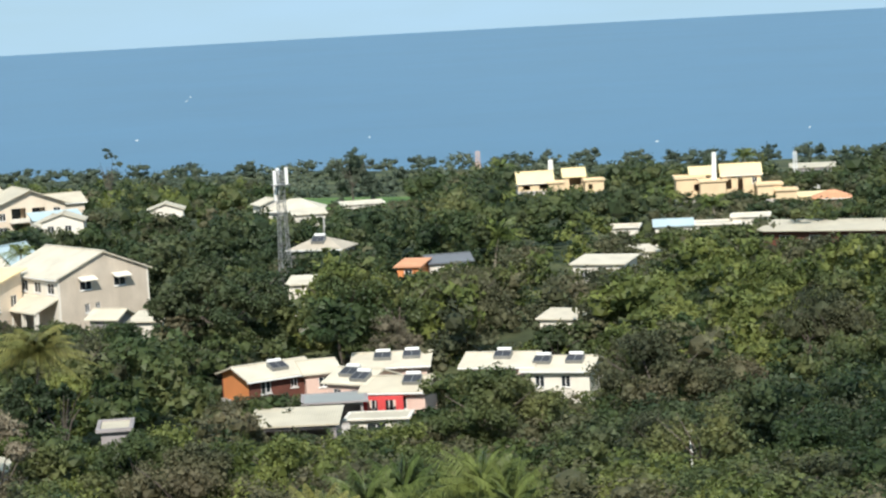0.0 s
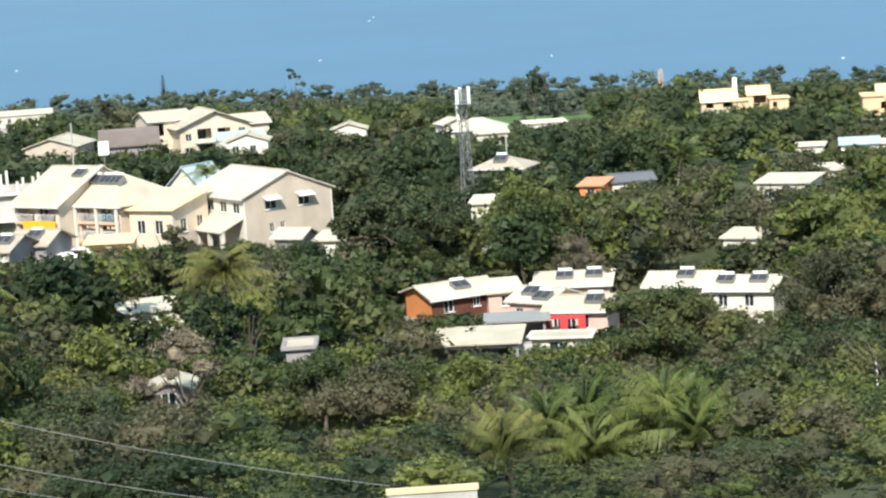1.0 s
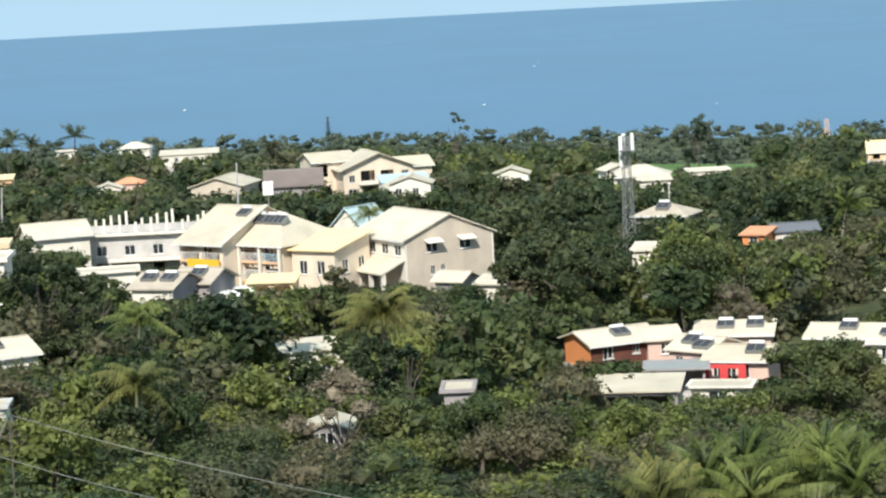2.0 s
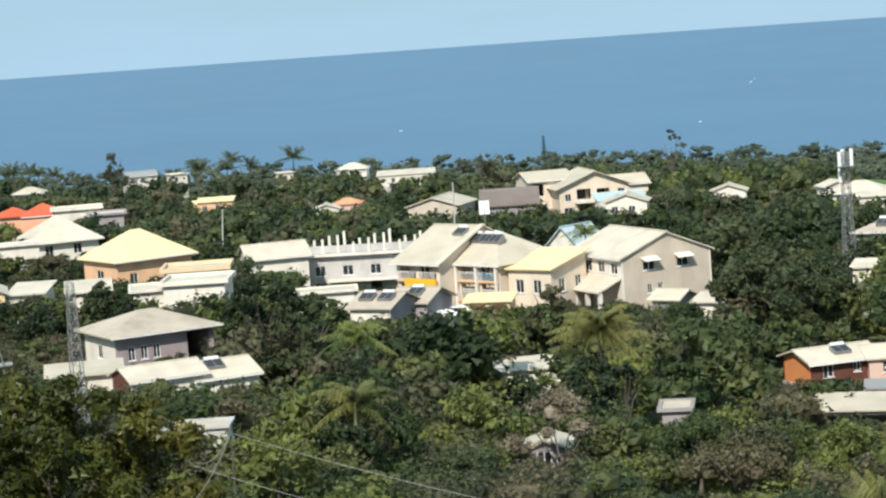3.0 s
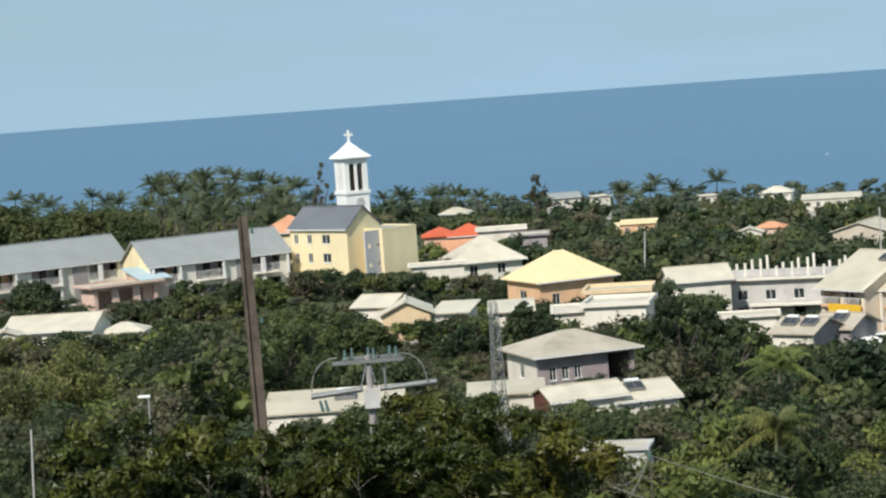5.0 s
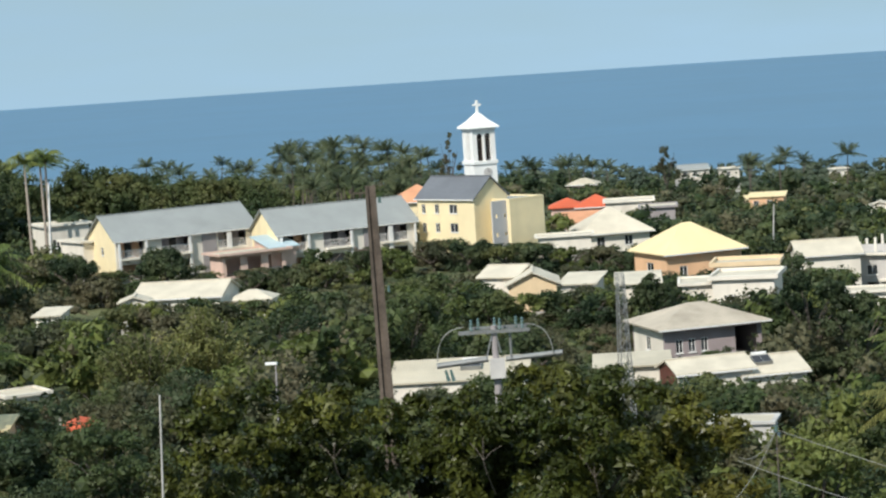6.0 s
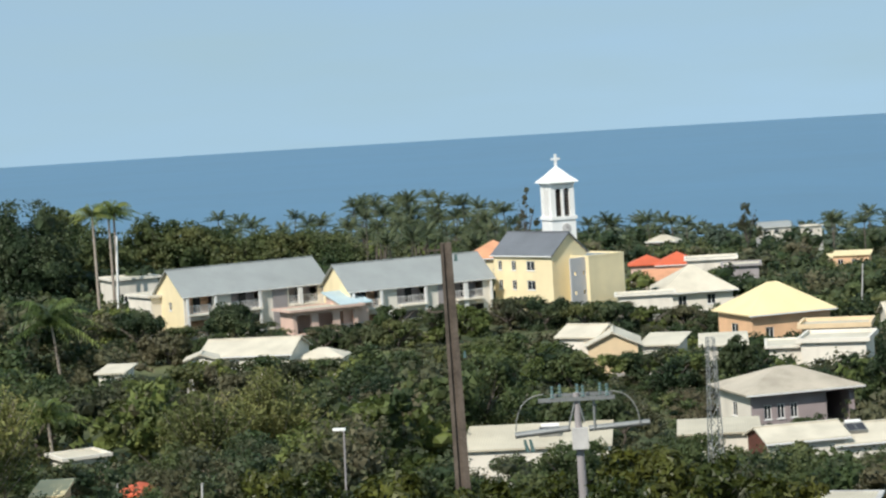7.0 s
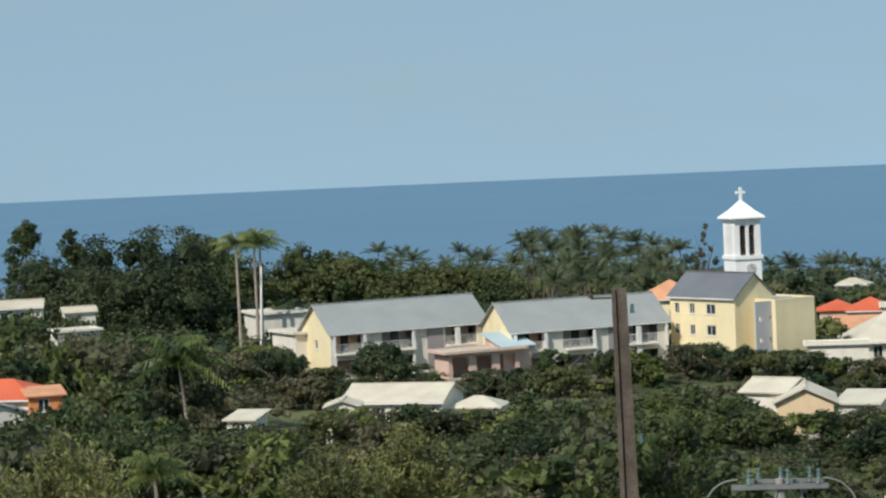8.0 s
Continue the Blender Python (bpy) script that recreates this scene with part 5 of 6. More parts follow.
for a, e, d, w in ((-10.1, -4.97, 352, 5.0), (-10.55, -4.95, 353, 4.5), (-7.75, -5.12, 322, 5.0), (2.9, -6.5, 229, 4.5), (-6.6, -8.72, 166, 4.6), (-7.2, -8.85, 165, 4.2), (-0.42, -9.95, 145, 3.6), (-0.6, -8.4, 182, 3.8), (8.0, -6.35, 240, 3.6), (10.0, -6.2, 241, 4.5), (-18.9, -9.75, 196, 4.0), (-5.05, -9.3, 199, 3.6)):
    big_tree("dark rounded garden tree before a house", a, e, d, w, 2200, 0.16, LEAF_DARK, 16, 0.35, 0.4, 0.9)
big_tree("brown-leaved tree before the white bamboo house", 18.36, -5.94, 240, 4.5, 2000, 0.15, LEAF_OLIVE, 12, 0.3, 0.38, 0.85)


for a, e, w, mt in ((18.33, -5.23, 7.0, LEAF_MID), (16.55, -5.27, 6.5, LEAF_DARK), (14.65, -5.26, 7.0, LEAF_DARK), (13.76, -5.16, 7.0, LEAF_MID), (19.34, -5.18, 7.0, LEAF_OLIVE), (15.54, -5.31, 6.0, LEAF_DARK), (12.75, -5.39, 7.0, LEAF_LIGHT)):
    big_tree("dense garden tree below the apartment blocks", a, e, 276, w, 2600, 0.19, mt, 12, 0.3, 0.4, 0.85)


def norfolk_pine(az, el, dist, w):
    p, H = tall(az, el, dist)
    out = []
    for i in range(22):
        k = i / 21
        z, rad = H * (0.3 + 0.7 * k), w / 2 * (1 - k) + 0.15
        a = rng.uniform(0, 6.28, 60)
        q = rng.random(60)
        c = np.stack([np.cos(a) * rad * q, np.sin(a) * rad * q, z + 0.15 * q], 1)
        nn = unit(60) * 0.5 + np.array([0, 0, 1.0])
        out.append(leaves(c, nn / np.linalg.norm(nn, axis=1, keepdims=True), 0.2))
    r = root("norfolk_pine", "slim dark conical pine on the coast", "tree", Matrix.Translation(p))
    part("trunk", Mesh().tube((0, 0, -1), (0, 0, H), 0.25, 0.05), BARK, r)
    c = new("crown", quads("crown", np.concatenate(out), LEAF_HAZED)); c.parent = r


HEDGE = [(14.69, -5.14), (13.81, -4.78), (12.88, -4.75), (11.96, -4.84), (11.03, -4.80), (10.13, -4.83), (9.25, -4.98), (8.40, -5.01), (7.56, -5.13), (6.71, -5.18), (6.08, -5.33), (7.02, -5.56), (10.41, -5.25), (12.13, -5.26), (13.56, -5.33)]
for i, (a, e) in enumerate(HEDGE):
    big_tree("dense mango tree in the row below the church", a, e - 0.08, 288 - 1.5 * (i % 4), 6.6, 3200, 0.18, (LEAF_DARK, LEAF_MID, LEAF_DARK, LEAF_LIGHT, LEAF_OLIVE)[i % 5], 9, 0.3, 0.42, 0.85, name="mango_tree")
norfolk_pine(-5.75, -3.22, 520, 3.4)


# ---- palms ----
FRONDS = {}


def palm(label, az, el, dist, R, material, count=20, per=22, droop=1.0, r=0.16, lean=0.8, name="coconut_palm", bark=None, ups=(0.0, 0.45, 0.9, 1.25, 1.5)):
    """A palm whose head is seen at that bearing and elevation; each frond is a part."""
    p, H = tall(az, el, dist)
    b = math.degrees(R / dist)
    if dist < 400:
        TREE_SIGHTS.append((az - b * 0.7, az + b * 0.7, el - b * (0.12 if dist < 130 else 0.25), dist))
    ob = root(name, label, "palm tree", Matrix.Translation(p) @ pose(0, 0, 0, 0, 0, random.uniform(0, 360)), "palms")
    m, head = palm_trunk(H, r, lean)
    part("trunk", m, bark or PALE_BARK, ob)
    key = (R, per, material.name, droop, ups)
    if key not in FRONDS:
        FRONDS[key] = [quads("frond", frond_quads(R, per, 0.0, u, droop), material) for u in ups]
    for i in range(count):
        f = new("frond", FRONDS[key][(i * 5) // count])
        f.parent = ob
        k = random.uniform(0.82, 1.12)
        f.matrix_basis = Matrix.Translation(head) @ pose(0, 0, 0, random.uniform(-14, 14), random.uniform(-8, 8), i * 137.5 + random.uniform(-14, 14)) @ Matrix.Diagonal((k, k, k, 1))
    if dist < 200:
        nut = Mesh().tube((0, 0, -0.16), (0, 0, 0.0), 0.1, 0.14, 7).tube((0, 0, 0.0), (0, 0, 0.14), 0.14, 0.06, 7).data("coconut", LEAF_PALMY)
        for i in range(6):
            c = new("coconut", nut)
            c.parent = ob
            c.matrix_basis = Matrix.Translation(head + Vector((math.cos(i * 1.05) * 0.26, math.sin(i * 1.05) * 0.26, -0.3 - 0.1 * (i % 2))))
    return ob


palm("tall coconut palm with yellowing drooping fronds", -6.77, -8.14, 172, 3.4, LEAF_PALMY, 44, 36, 0.95, bark=BARK)
for t_az, t_el, mt in ((-13.90, -12.75, LEAF_PALMY), (-15.09, -12.26, LEAF_PALM), (-16.22, -12.09, LEAF_PALM), (-17.63, -12.06, LEAF_PALM), (-17.97, -12.50, LEAF_PALMY), (-16.35, -12.99, LEAF_PALM), (-18.96, -12.68, LEAF_PALM)):
    palm("coconut palm with long upright fronds on the near slope", t_az, t_el - 0.25, 112 + random.uniform(-4, 4), random.choice((2.6, 3.0)), mt, 24, 40, 0.5, bark=BARK, ups=(0.3, 0.8, 1.1, 1.4, 1.6))
palm("coconut palm with yellowing fronds below the flats", -0.42, -9.47, 150, 2.9, LEAF_PALMY, 20, 22)
palm("coconut palm beside the dark trees", -0.49, -7.92, 188, 3.0, LEAF_PALM, 20, 22)
palm("feathery palm on the western slope", 21.94, -4.61, 250, 4.8, LEAF_PALM, 24, 20)
palm("small palm among the bushes on the slope", 22.13, -6.84, 190, 3.0, LEAF_PALM, 18, 18)
palm("date palm with stiff radiating fronds", -18.47, -5.96, 290, 3.4, LEAF_PALM, 26, 18, 0.7)
palm("palm against the sea by the yellow houses", -18.74, -4.29, 430, 3.2, LEAF_PALM, 18, 12)
palm("palm standing over the yellow house", -24.96, -4.29, 425, 2.8, LEAF_PALM, 18, 12)
palm("palm below the yellow houses", -22.89, -5.19, 370, 3.4, LEAF_PALM, 20, 12)
palm("palm before the yellow house", -24.11, -5.48, 360, 3.2, LEAF_PALM, 20, 12)
palm("palm behind the gable house", -6.66, -5.69, 268, 2.4, LEAF_PALM, 18, 16)
for t_az, t_el in ((20.99, -2.14), (20.52, -2.06), (20.62, -2.18)):
    palm("royal palm with pale smooth trunk", t_az, t_el, 322 + random.uniform(-5, 5), 3.0, LEAF_PALM, 18, 14, 1.0, 0.21, 0.2, "royal_palm")
# groves along the coast
GROVE = [(14.65, -2.18), (14.33, -2.15), (14.04, -2.12), (13.76, -2.12), (13.48, -2.12), (13.19, -2.12), (12.94, -2.13), (12.57, -2.27), (12.25, -2.32), (11.94, -2.32), (11.63, -2.36), (11.25, -2.48), (10.94, -2.58), (14.47, -2.44), (13.65, -2.43), (12.76, -2.49), (12.01, -2.64), (11.39, -2.79),
         (18.01, -2.29), (17.51, -2.42), (17.17, -2.50), (16.18, -2.42), (15.80, -2.57), (15.43, -2.63), (16.45, -2.84), (13.41, -2.78), (14.17, -2.81),
         (8.92, -2.95), (8.57, -3.00), (8.32, -3.05), (7.72, -2.97), (7.44, -2.99), (7.15, -2.98), (6.80, -3.05), (6.53, -3.16), (7.59, -3.26), (2.89, -3.14), (2.07, -3.15),
         (3.02, -3.24), (2.18, -3.30), (1.69, -3.23), (0.63, -3.16), (-1.21, -4.09), (4.13, -4.07)]
for i, (a, e) in enumerate(GROVE):
    for k in range(4 if i < 13 else 3 if i < 27 else 1):
        palm("coconut palm in the grove along the coast", a + 0.22 * k * (1 if i % 2 else -1) + random.uniform(-0.06, 0.06), e - 0.13 - 0.3 * k + random.uniform(-0.08, 0.05), 470 + (i * 37) % 60 - 22 * k, 2.8 + 0.4 * (i % 3), LEAF_HAZEDPALM, 16, 11, 0.6, 0.15, 0.9, bark=BARK, ups=(0.2, 0.65, 1.05, 1.35, 1.6))


# ---- foreground tree on the slope under the camera ----
def foreground_tree():
    tops = [(17.37, -8.68), (16.40, -8.08), (15.49, -8.40), (14.64, -8.64), (13.66, -8.91), (12.65, -8.94), (11.64, -8.87), (10.63, -8.71), (9.62, -8.59), (8.67, -8.33), (7.80, -8.12), (7.05, -8.56), (6.22, -8.95), (5.38, -9.13), (4.56, -9.65)]
    base = place(10.6, -12, 71)
    base.z = ground_z(base.x, base.y) - 1
    blobs = []
    for i, (a, e) in enumerate(tops):
        for k in range(6):
            d = 68 + random.uniform(-2.5, 3.5)
            q = place(a + random.uniform(-0.5, 0.5), e + 0.3, d) - base
            rr = random.uniform(0.55, 1.3)
            blobs.append(((q.x, q.y, q.z - rr * 0.95 - k * 0.95 - random.uniform(0, 0.25)), rr, 0.95))
    v = crown(90000, blobs, 0.066, 0.75, 2.3, 10, 0)
    r = root("foreground_tree", "wide dark glossy-leaved tree on the near slope", "tree", Matrix.Translation(base))
    t = Mesh()
    for i in range(9):
        a = (i - 4) * 1.7
        e = Vector((a, random.uniform(-1.5, 1.5), 7.5 + random.uniform(-1.0, 0.6)))
        t.tube((0.1 * a, 0, -1), e * 0.6, 0.28, 0.14, 7).tube(e * 0.6, e, 0.14, 0.04, 6)
    part("trunk", t, BARK, r)
    for a, e in ((10.1, -10.4), (13.9, -10.1), (7.3, -11.0)):
        q = place(a, e, 65.7) - base
        m = Mesh()
        for k in (-1, 0, 1):
            tip = Vector((0.45 * k + random.uniform(-0.1, 0.1), 0.25, random.uniform(0.35, 0.65)))
            m.pipe([q, q + tip * 0.45 + Vector((0, 0, 0.06)), q + tip], 0.011)
        m.pipe([q + Vector((0.15, 0.9, -1.2)), q + Vector((0.05, 0.2, -0.45)), q], 0.017)
        part("branch", m, BARK, r, "thin forked twig")
    c = new("crown", quads("crown", v, LEAF_FORE)); c.parent = r


foreground_tree()


def bamboo(label, az, el, dist, w, n=46):
    p, H = tall(az, el, dist)
    b = math.degrees(w / 2 / dist)
    TREE_SIGHTS.append((az - b, az + b, el - 0.8 * b, dist))
    r = root("bamboo_clump", label, "bamboo", Matrix.Translation(p))
    culm, out = Mesh(), []
    for i in range(n):
        a, q = random.uniform(0, 6.28), random.random() ** 0.7
        tip = Vector((math.cos(a) * q * w / 2, math.sin(a) * q * w / 2, H * random.uniform(0.72, 1.0) * (1 - 0.25 * q)))
        mid = Vector((tip.x * 0.35, tip.y * 0.35, tip.z * 0.6))
        culm.tube((tip.x * 0.1, tip.y * 0.1, -1), mid, 0.06, 0.045, 5).tube(mid, tip, 0.045, 0.015, 5)
        s = rng.random(120)[:, None] ** 0.7
        c = np.array(mid) * (1 - s) + np.array(tip) * s + rng.normal(size=(120, 3)) * np.array([0.35, 0.35, 0.3])
        nn = unit(120)
        out.append(leaves(c, nn, 0.09, 2.6))
    part("culm", culm, PALE_BARK, r, "yellowish bamboo culms")
    c = new("crown", quads("crown", np.concatenate(out), LEAF_BAMBOO)); c.parent = r


bamboo("feathery yellow-green bamboo clump on the slope", 16.88, -5.89, 190, 11.0, 80)
bamboo("feathery bamboo clump beside its neighbour", 18.48, -6.40, 184, 9.0, 60)
bamboo("feathery olive bamboo clump on the western slope", 23.88, -5.39, 165, 9.5, 80)


# ---- masts, poles and wires ----
def lattice(label, az, el, dist, H, w0, w1, material, name="lattice_mast", bars=9, thick=0.05):
    p = place(az, el, dist)
    r = root(name, label, "mast", Matrix.Translation(p - Vector((0, 0, H))) @ pose(0, 0, 0, 0, 0, az + 20))
    n = 4
    def corner(i, k):
        w = (w0 + (w1 - w0) * k) / 2
        return Vector(((-w, w, w, -w)[i % 4], (-w, -w, w, w)[i % 4], H * k))
    for i in range(n):
        part("leg", Mesh().tube(corner(i, 0), corner(i, 1), thick * 1.3, thick, 6), material, r)
        for k in range(bars):
            lo, hi = k / bars, (k + 1) / bars
            for p0, p1 in ((corner(i, lo), corner(i + 1, hi)), (corner(i + 1, lo), corner(i, hi)), (corner(i, hi), corner(i + 1, hi))):
                part("brace", Mesh().tube(p0, p1, thick * 0.6, n=4), material, r)
    return r


mast = lattice("grey steel lattice mast with white panel antennas", -13.19, -4.07, 256, 13.5, 1.25, 0.6, STEEL, bars=10, thick=0.04)
for x, y, z in ((-0.75, -0.3, 12.6), (0.55, -0.6, 12.9), (0.0, 0.7, 12.8), (-0.5, 0.4, 11.2)):
    part("antenna_panel", Mesh().box(x - 0.17, x + 0.17, y - 0.1, y + 0.1, z - 1.1, z + 1.0), CHALK, mast, "white antenna panel")
part("platform", Mesh().box(-0.9, 0.9, -0.9, 0.9, 11.9, 12.0), STEEL, mast)
part("antenna_arm", Mesh().tube((-0.75, -0.3, 12.3), (0.55, -0.6, 12.3), 0.05).tube((-0.5, 0.4, 11.0), (0, 0.7, 11.0), 0.05), STEEL, mast)
lattice("slim grey lattice pylon rising from the trees", 6.36, -5.95, 150, 12.0, 1.0, 0.42, STEEL, "lattice_pylon", 12, 0.026)
lattice("red and white lattice mast by the coast", -18.19, -3.86, 560, 12, 1.1, 0.8, W_PINK, bars=7, thick=0.05)
lattice("white lattice mast by the coast", -26.10, -4.25, 560, 12, 1.0, 0.7, CHALK, bars=7, thick=0.05)


def post(label, top, foot, dist, r0, material, name="post", head=None):
    a = place(*top, dist)
    b = place(*foot, dist)
    ob = root(name, label, "post", Matrix.Translation(b))
    part("pole", Mesh().tube((0, 0, -2), a - b, r0 * 1.25, r0, 8), material, ob)
    if head:
        d = a - b
        part("lamp_head", Mesh().box(d.x - head, d.x + 0.1, d.y - 0.12, d.y + 0.12, d.z, d.z + 0.16), CHALK, ob, "white street lamp head")


post("thin grey street pole behind the flats", (-3.40, -4.20), (-3.37, -5.34), 300, 0.09, W_CONC)
post("thin pole among the trees", (2.42, -4.44), (2.55, -5.96), 300, 0.09, W_CONC)
post("white lamp post on the near slope", (18.14, -8.16), (18.34, -10.79), 64, 0.03, W_CONC, "street_lamp")
post("grey lamp post with pale lamp head", (15.18, -7.64), (15.22, -8.42), 150, 0.06, W_GREY, "street_lamp", 0.7)
post("white street lamp among bushes", (-23.21, -11.11), (-23.24, -11.57), 150, 0.07, CHALK, "street_lamp", 0.35)
post("thin pole before the white house", (20.63, -8.21), (20.70, -9.18), 160, 0.06, W_CONC)
post("thin grey pole beside pale roofs", (-14.23, -5.30), (-14.20, -6.01), 280, 0.08, W_CONC)
post("slim white flagpole beside royal palms", (20.46, -2.69), (20.55, -4.27), 318, 0.12, CHALK, "flagpole")
post("dark chimney stack of the orange house", (-24.10, -4.18), (-24.08, -4.61), 400, 0.4, CHALK, "chimney")
post("white chimney of the yellow house", (-20.01, -4.17), (-20.00, -4.48), 446, 0.5, CHALK, "chimney")

an = root("roof_antenna", "white box antenna on a pole over the flats", "antenna", Matrix.Translation(place(-4.15, -5.12, 258)))
part("pole", Mesh().tube((0, 0, -3.5), (0, 0, 1.6), 0.06), STEEL, an)
for x in (-0.32, 0.3):
    part("antenna_panel", Mesh().box(x - 0.27, x + 0.27, -0.2, 0.2, 0.3, 1.85), CHALK, an, "white antenna panel")

# leaning rusty pole
top, foot = place(12.49, -3.34, 110), place(12.43, -8.89, 110)
pl = root("utility_pole", "rusty brown steel utility pole, leaning slightly", "utility pole", Matrix.Translation(foot) @ pose(0, 0, 0, 0, 0, 12.5))
d = pose(0, 0, 0, 0, 0, -12.5) @ (top - foot)


def beam(x0, x1, y0, y1, taper):
    """One tapered flange from the ground to the top."""
    m = Mesh()
    for k, p in ((-0.3, -0.3 * d), (1.0, d)):
        f = 1.0 + (1 - k) * taper
        m.v += [(p.x + x * f, p.y + y * f, p.z) for x, y in ((x0, y0), (x1, y0), (x1, y1), (x0, y1))]
    m.f = [(3, 2, 1, 0), (4, 5, 6, 7), (0, 1, 5, 4), (1, 2, 6, 5), (2, 3, 7, 6), (3, 0, 4, 7)]
    return m


part("flange", beam(-0.25, -0.12, -0.2, 0.2, 0.35), RUST, pl)
part("flange", beam(0.04, 0.25, -0.2, 0.2, 0.35), RUST, pl)
part("web", beam(-0.119, 0.039, -0.1, 0.1, 0.35), RUST, pl)
for z, x0, x1 in ((-0.35, -0.95, -0.26), (-3.1, -0.9, -0.3)):
    q = d + Vector((0, 0, z)) - Vector((d.x / d.z * z * -1, 0, 0)) * 0
    part("bracket", Mesh().box(q.x + x0, q.x + x1, q.y - 0.05, q.y + 0.05, q.z, q.z + 0.07).tube((q.x + x0, q.y, q.z + 0.05), (q.x + x0, q.y, q.z + 0.2), 0.09), RUST, pl)
part("insulator", Mesh().tube((d.x + 0.42, d.y, d.z - 0.85), (d.x + 0.42, d.y, d.z - 0.55), 0.08, 0.05), CERAMIC, pl, "glass insulator")
part("insulator", Mesh().tube((d.x + 0.55, d.y, d.z - 5.2), (d.x + 0.55, d.y, d.z - 4.9), 0.08, 0.05), CERAMIC, pl, "glass insulator")

# crossarm pole with insulators
c0 = place(9.62, -7.19, 135)
cp = root("crossarm_pole", "concrete power pole with steel crossarms and insulators", "utility pole", Matrix.Translation(c0) @ pose(0, 0, 0, 0, 0, 9.6) @ Matrix.Scale(1.22, 4))
part("pole", Mesh().tube((0.1, 0.15, -6.5), (0.0, 0.15, 0.25), 0.24, 0.15, 10), W_GREY, cp)
part("crossarm", Mesh().box(-1.75, 1.75, -0.14, -0.02, -0.1, 0.08), STEEL, cp)
part("crossarm", Mesh().box(-1.2, 1.65, 0.36, 0.48, 0.05, 0.2), STEEL, cp)
part("strut", Mesh().tube((0.78, 0.2, 0.1), (0.78, 0.2, -1.45), 0.06), STEEL, cp)
part("brace", Mesh().tube((-0.45, 0, -1.4), (-0.05, 0, 0.0), 0.04).tube((0.3, 0, -1.1), (0.05, 0, 0), 0.04), STEEL, cp)
part("beam", Mesh().tube((-2.9, 0.3, -1.6), (-0.35, 0.3, -1.4), 0.15, n=10), STEEL, cp, "grey horizontal switchgear tube")
part("beam", Mesh().tube((0.5, 0.3, -1.45), (3.3, 0.3, -1.3), 0.14, n=10), STEEL, cp, "grey horizontal switchgear tube")
part("switch_box", Mesh().box(-0.3, 0.45, -0.35, 0.1, -2.3, -1.35), W_CONC, cp)
for x, y in ((-1.1, -0.08), (0.3, -0.08), (1.4, -0.08), (-0.75, 0.42), (0.05, 0.42), (1.1, 0.42)):
    m = Mesh()
    for k in range(4):
        m.tube((x, y, 0.1 + 0.14 * k), (x, y, 0.2 + 0.14 * k), 0.11 - 0.012 * k, 0.05, 8)
    part("insulator", m, CERAMIC, cp, "green glazed insulator")
for sx in (-1, 1):
    m = Mesh()
    pts = [Vector((sx * (1.5 + 1.35 * math.sin(t * 1.5)), 0.1, 0.25 - 1.6 * t ** 2.2)) for t in np.linspace(0, 1, 9)]
    m.pipe(pts, 0.03)
    part("jumper_cable", m, WIRE, cp)
for x in (-2.1, -2.35):
    part("insulator", Mesh().tube((x, -0.2, -2.3), (x - 0.12, -0.2, -1.75), 0.09, 0.06), CERAMIC, cp, "green glazed insulator")


def cable(label, a, b, sag, r=0.0095):
    m, n = Mesh(), 24
    pts = [a.lerp(b, i / n) - Vector((0, 0, sag * 4 * (i / n) * (1 - i / n))) for i in range(n + 1)]
    m.pipe(pts, r)
    ob = new("cable", m.data("cable", WIRE))
    return tagged(ob, label, "cable")


w0 = place(2.67, -10.03, 58)
w1 = place(-10.69, -13.85, 48)
cable("thin grey overhead cable spanning the slope", w0, w1, 0.25)
cable("thin grey overhead cable below the first", place(3.66, -10.76, 58), place(-6.26, -13.84, 49), 0.2)
cable("thin grey overhead cable low over the bushes", place(0.37, -12.57, 56), place(-3.48, -13.65, 50), 0.1)
cable("loose cable hanging from the wall bracket", w0, place(3.90, -11.80, 56), 0.2)
cable("looped slack cable at the bracket", w0, place(3.65, -10.67, 57.5), 0.3)
wp = root("cable_bracket", "grey cable post on the flat-roofed shed", "post", Matrix.Translation(w0))
part("pole", Mesh().tube((0, 0, -9), (0, 0, 0.15), 0.022, 0.018), BARK, wp)
part("insulator", Mesh().tube((0, -0.06, -0.05), (0, -0.06, 0.12), 0.05, 0.035), CERAMIC, wp)
lg = place(-11.78, -13.95, 60)
sl = root("concrete_ledge", "pale concrete wall top among the bushes", "wall", Matrix.Translation(lg) @ pose(0, 0, 0, 0, 0, -12))
part("coping", Mesh().box(-1.25, 1.25, -0.15, 0.15, -0.12, 0), W_YELLOW, sl)
part("wall", Mesh().box(-1.2, 1.2, -0.1, 0.1, -5.0, -0.124), W_CONC, sl)


def parked_car(at, label, paint):
    r = root("car", label, "car", at)
    prof = [(-2.0, 0.35), (-2.0, 0.8), (-1.15, 0.92), (-0.6, 1.42), (0.9, 1.45), (1.6, 0.95), (2.0, 0.85), (2.0, 0.35)]
    m = Mesh()
    m.v = [(x, y, z) for y in (-0.8, 0.8) for x, z in prof]
    n = len(prof)
    m.f = [tuple(range(n)), tuple(range(2 * n - 1, n - 1, -1))] + [(i, i + n, (i + 1) % n + n, (i + 1) % n) for i in range(n)]
    part("body", m, paint, r)
    part("window", Mesh().box(-0.5, 0.85, -0.815, -0.803, 0.95, 1.33), GLASS, r)
    for x in (-1.25, 1.25):
        for y in (-0.72, 0.72):
            part("wheel", Mesh().tube((x, y - 0.1, 0.32), (x, y + 0.1, 0.32), 0.32, n=14), DARKFRAME, r)


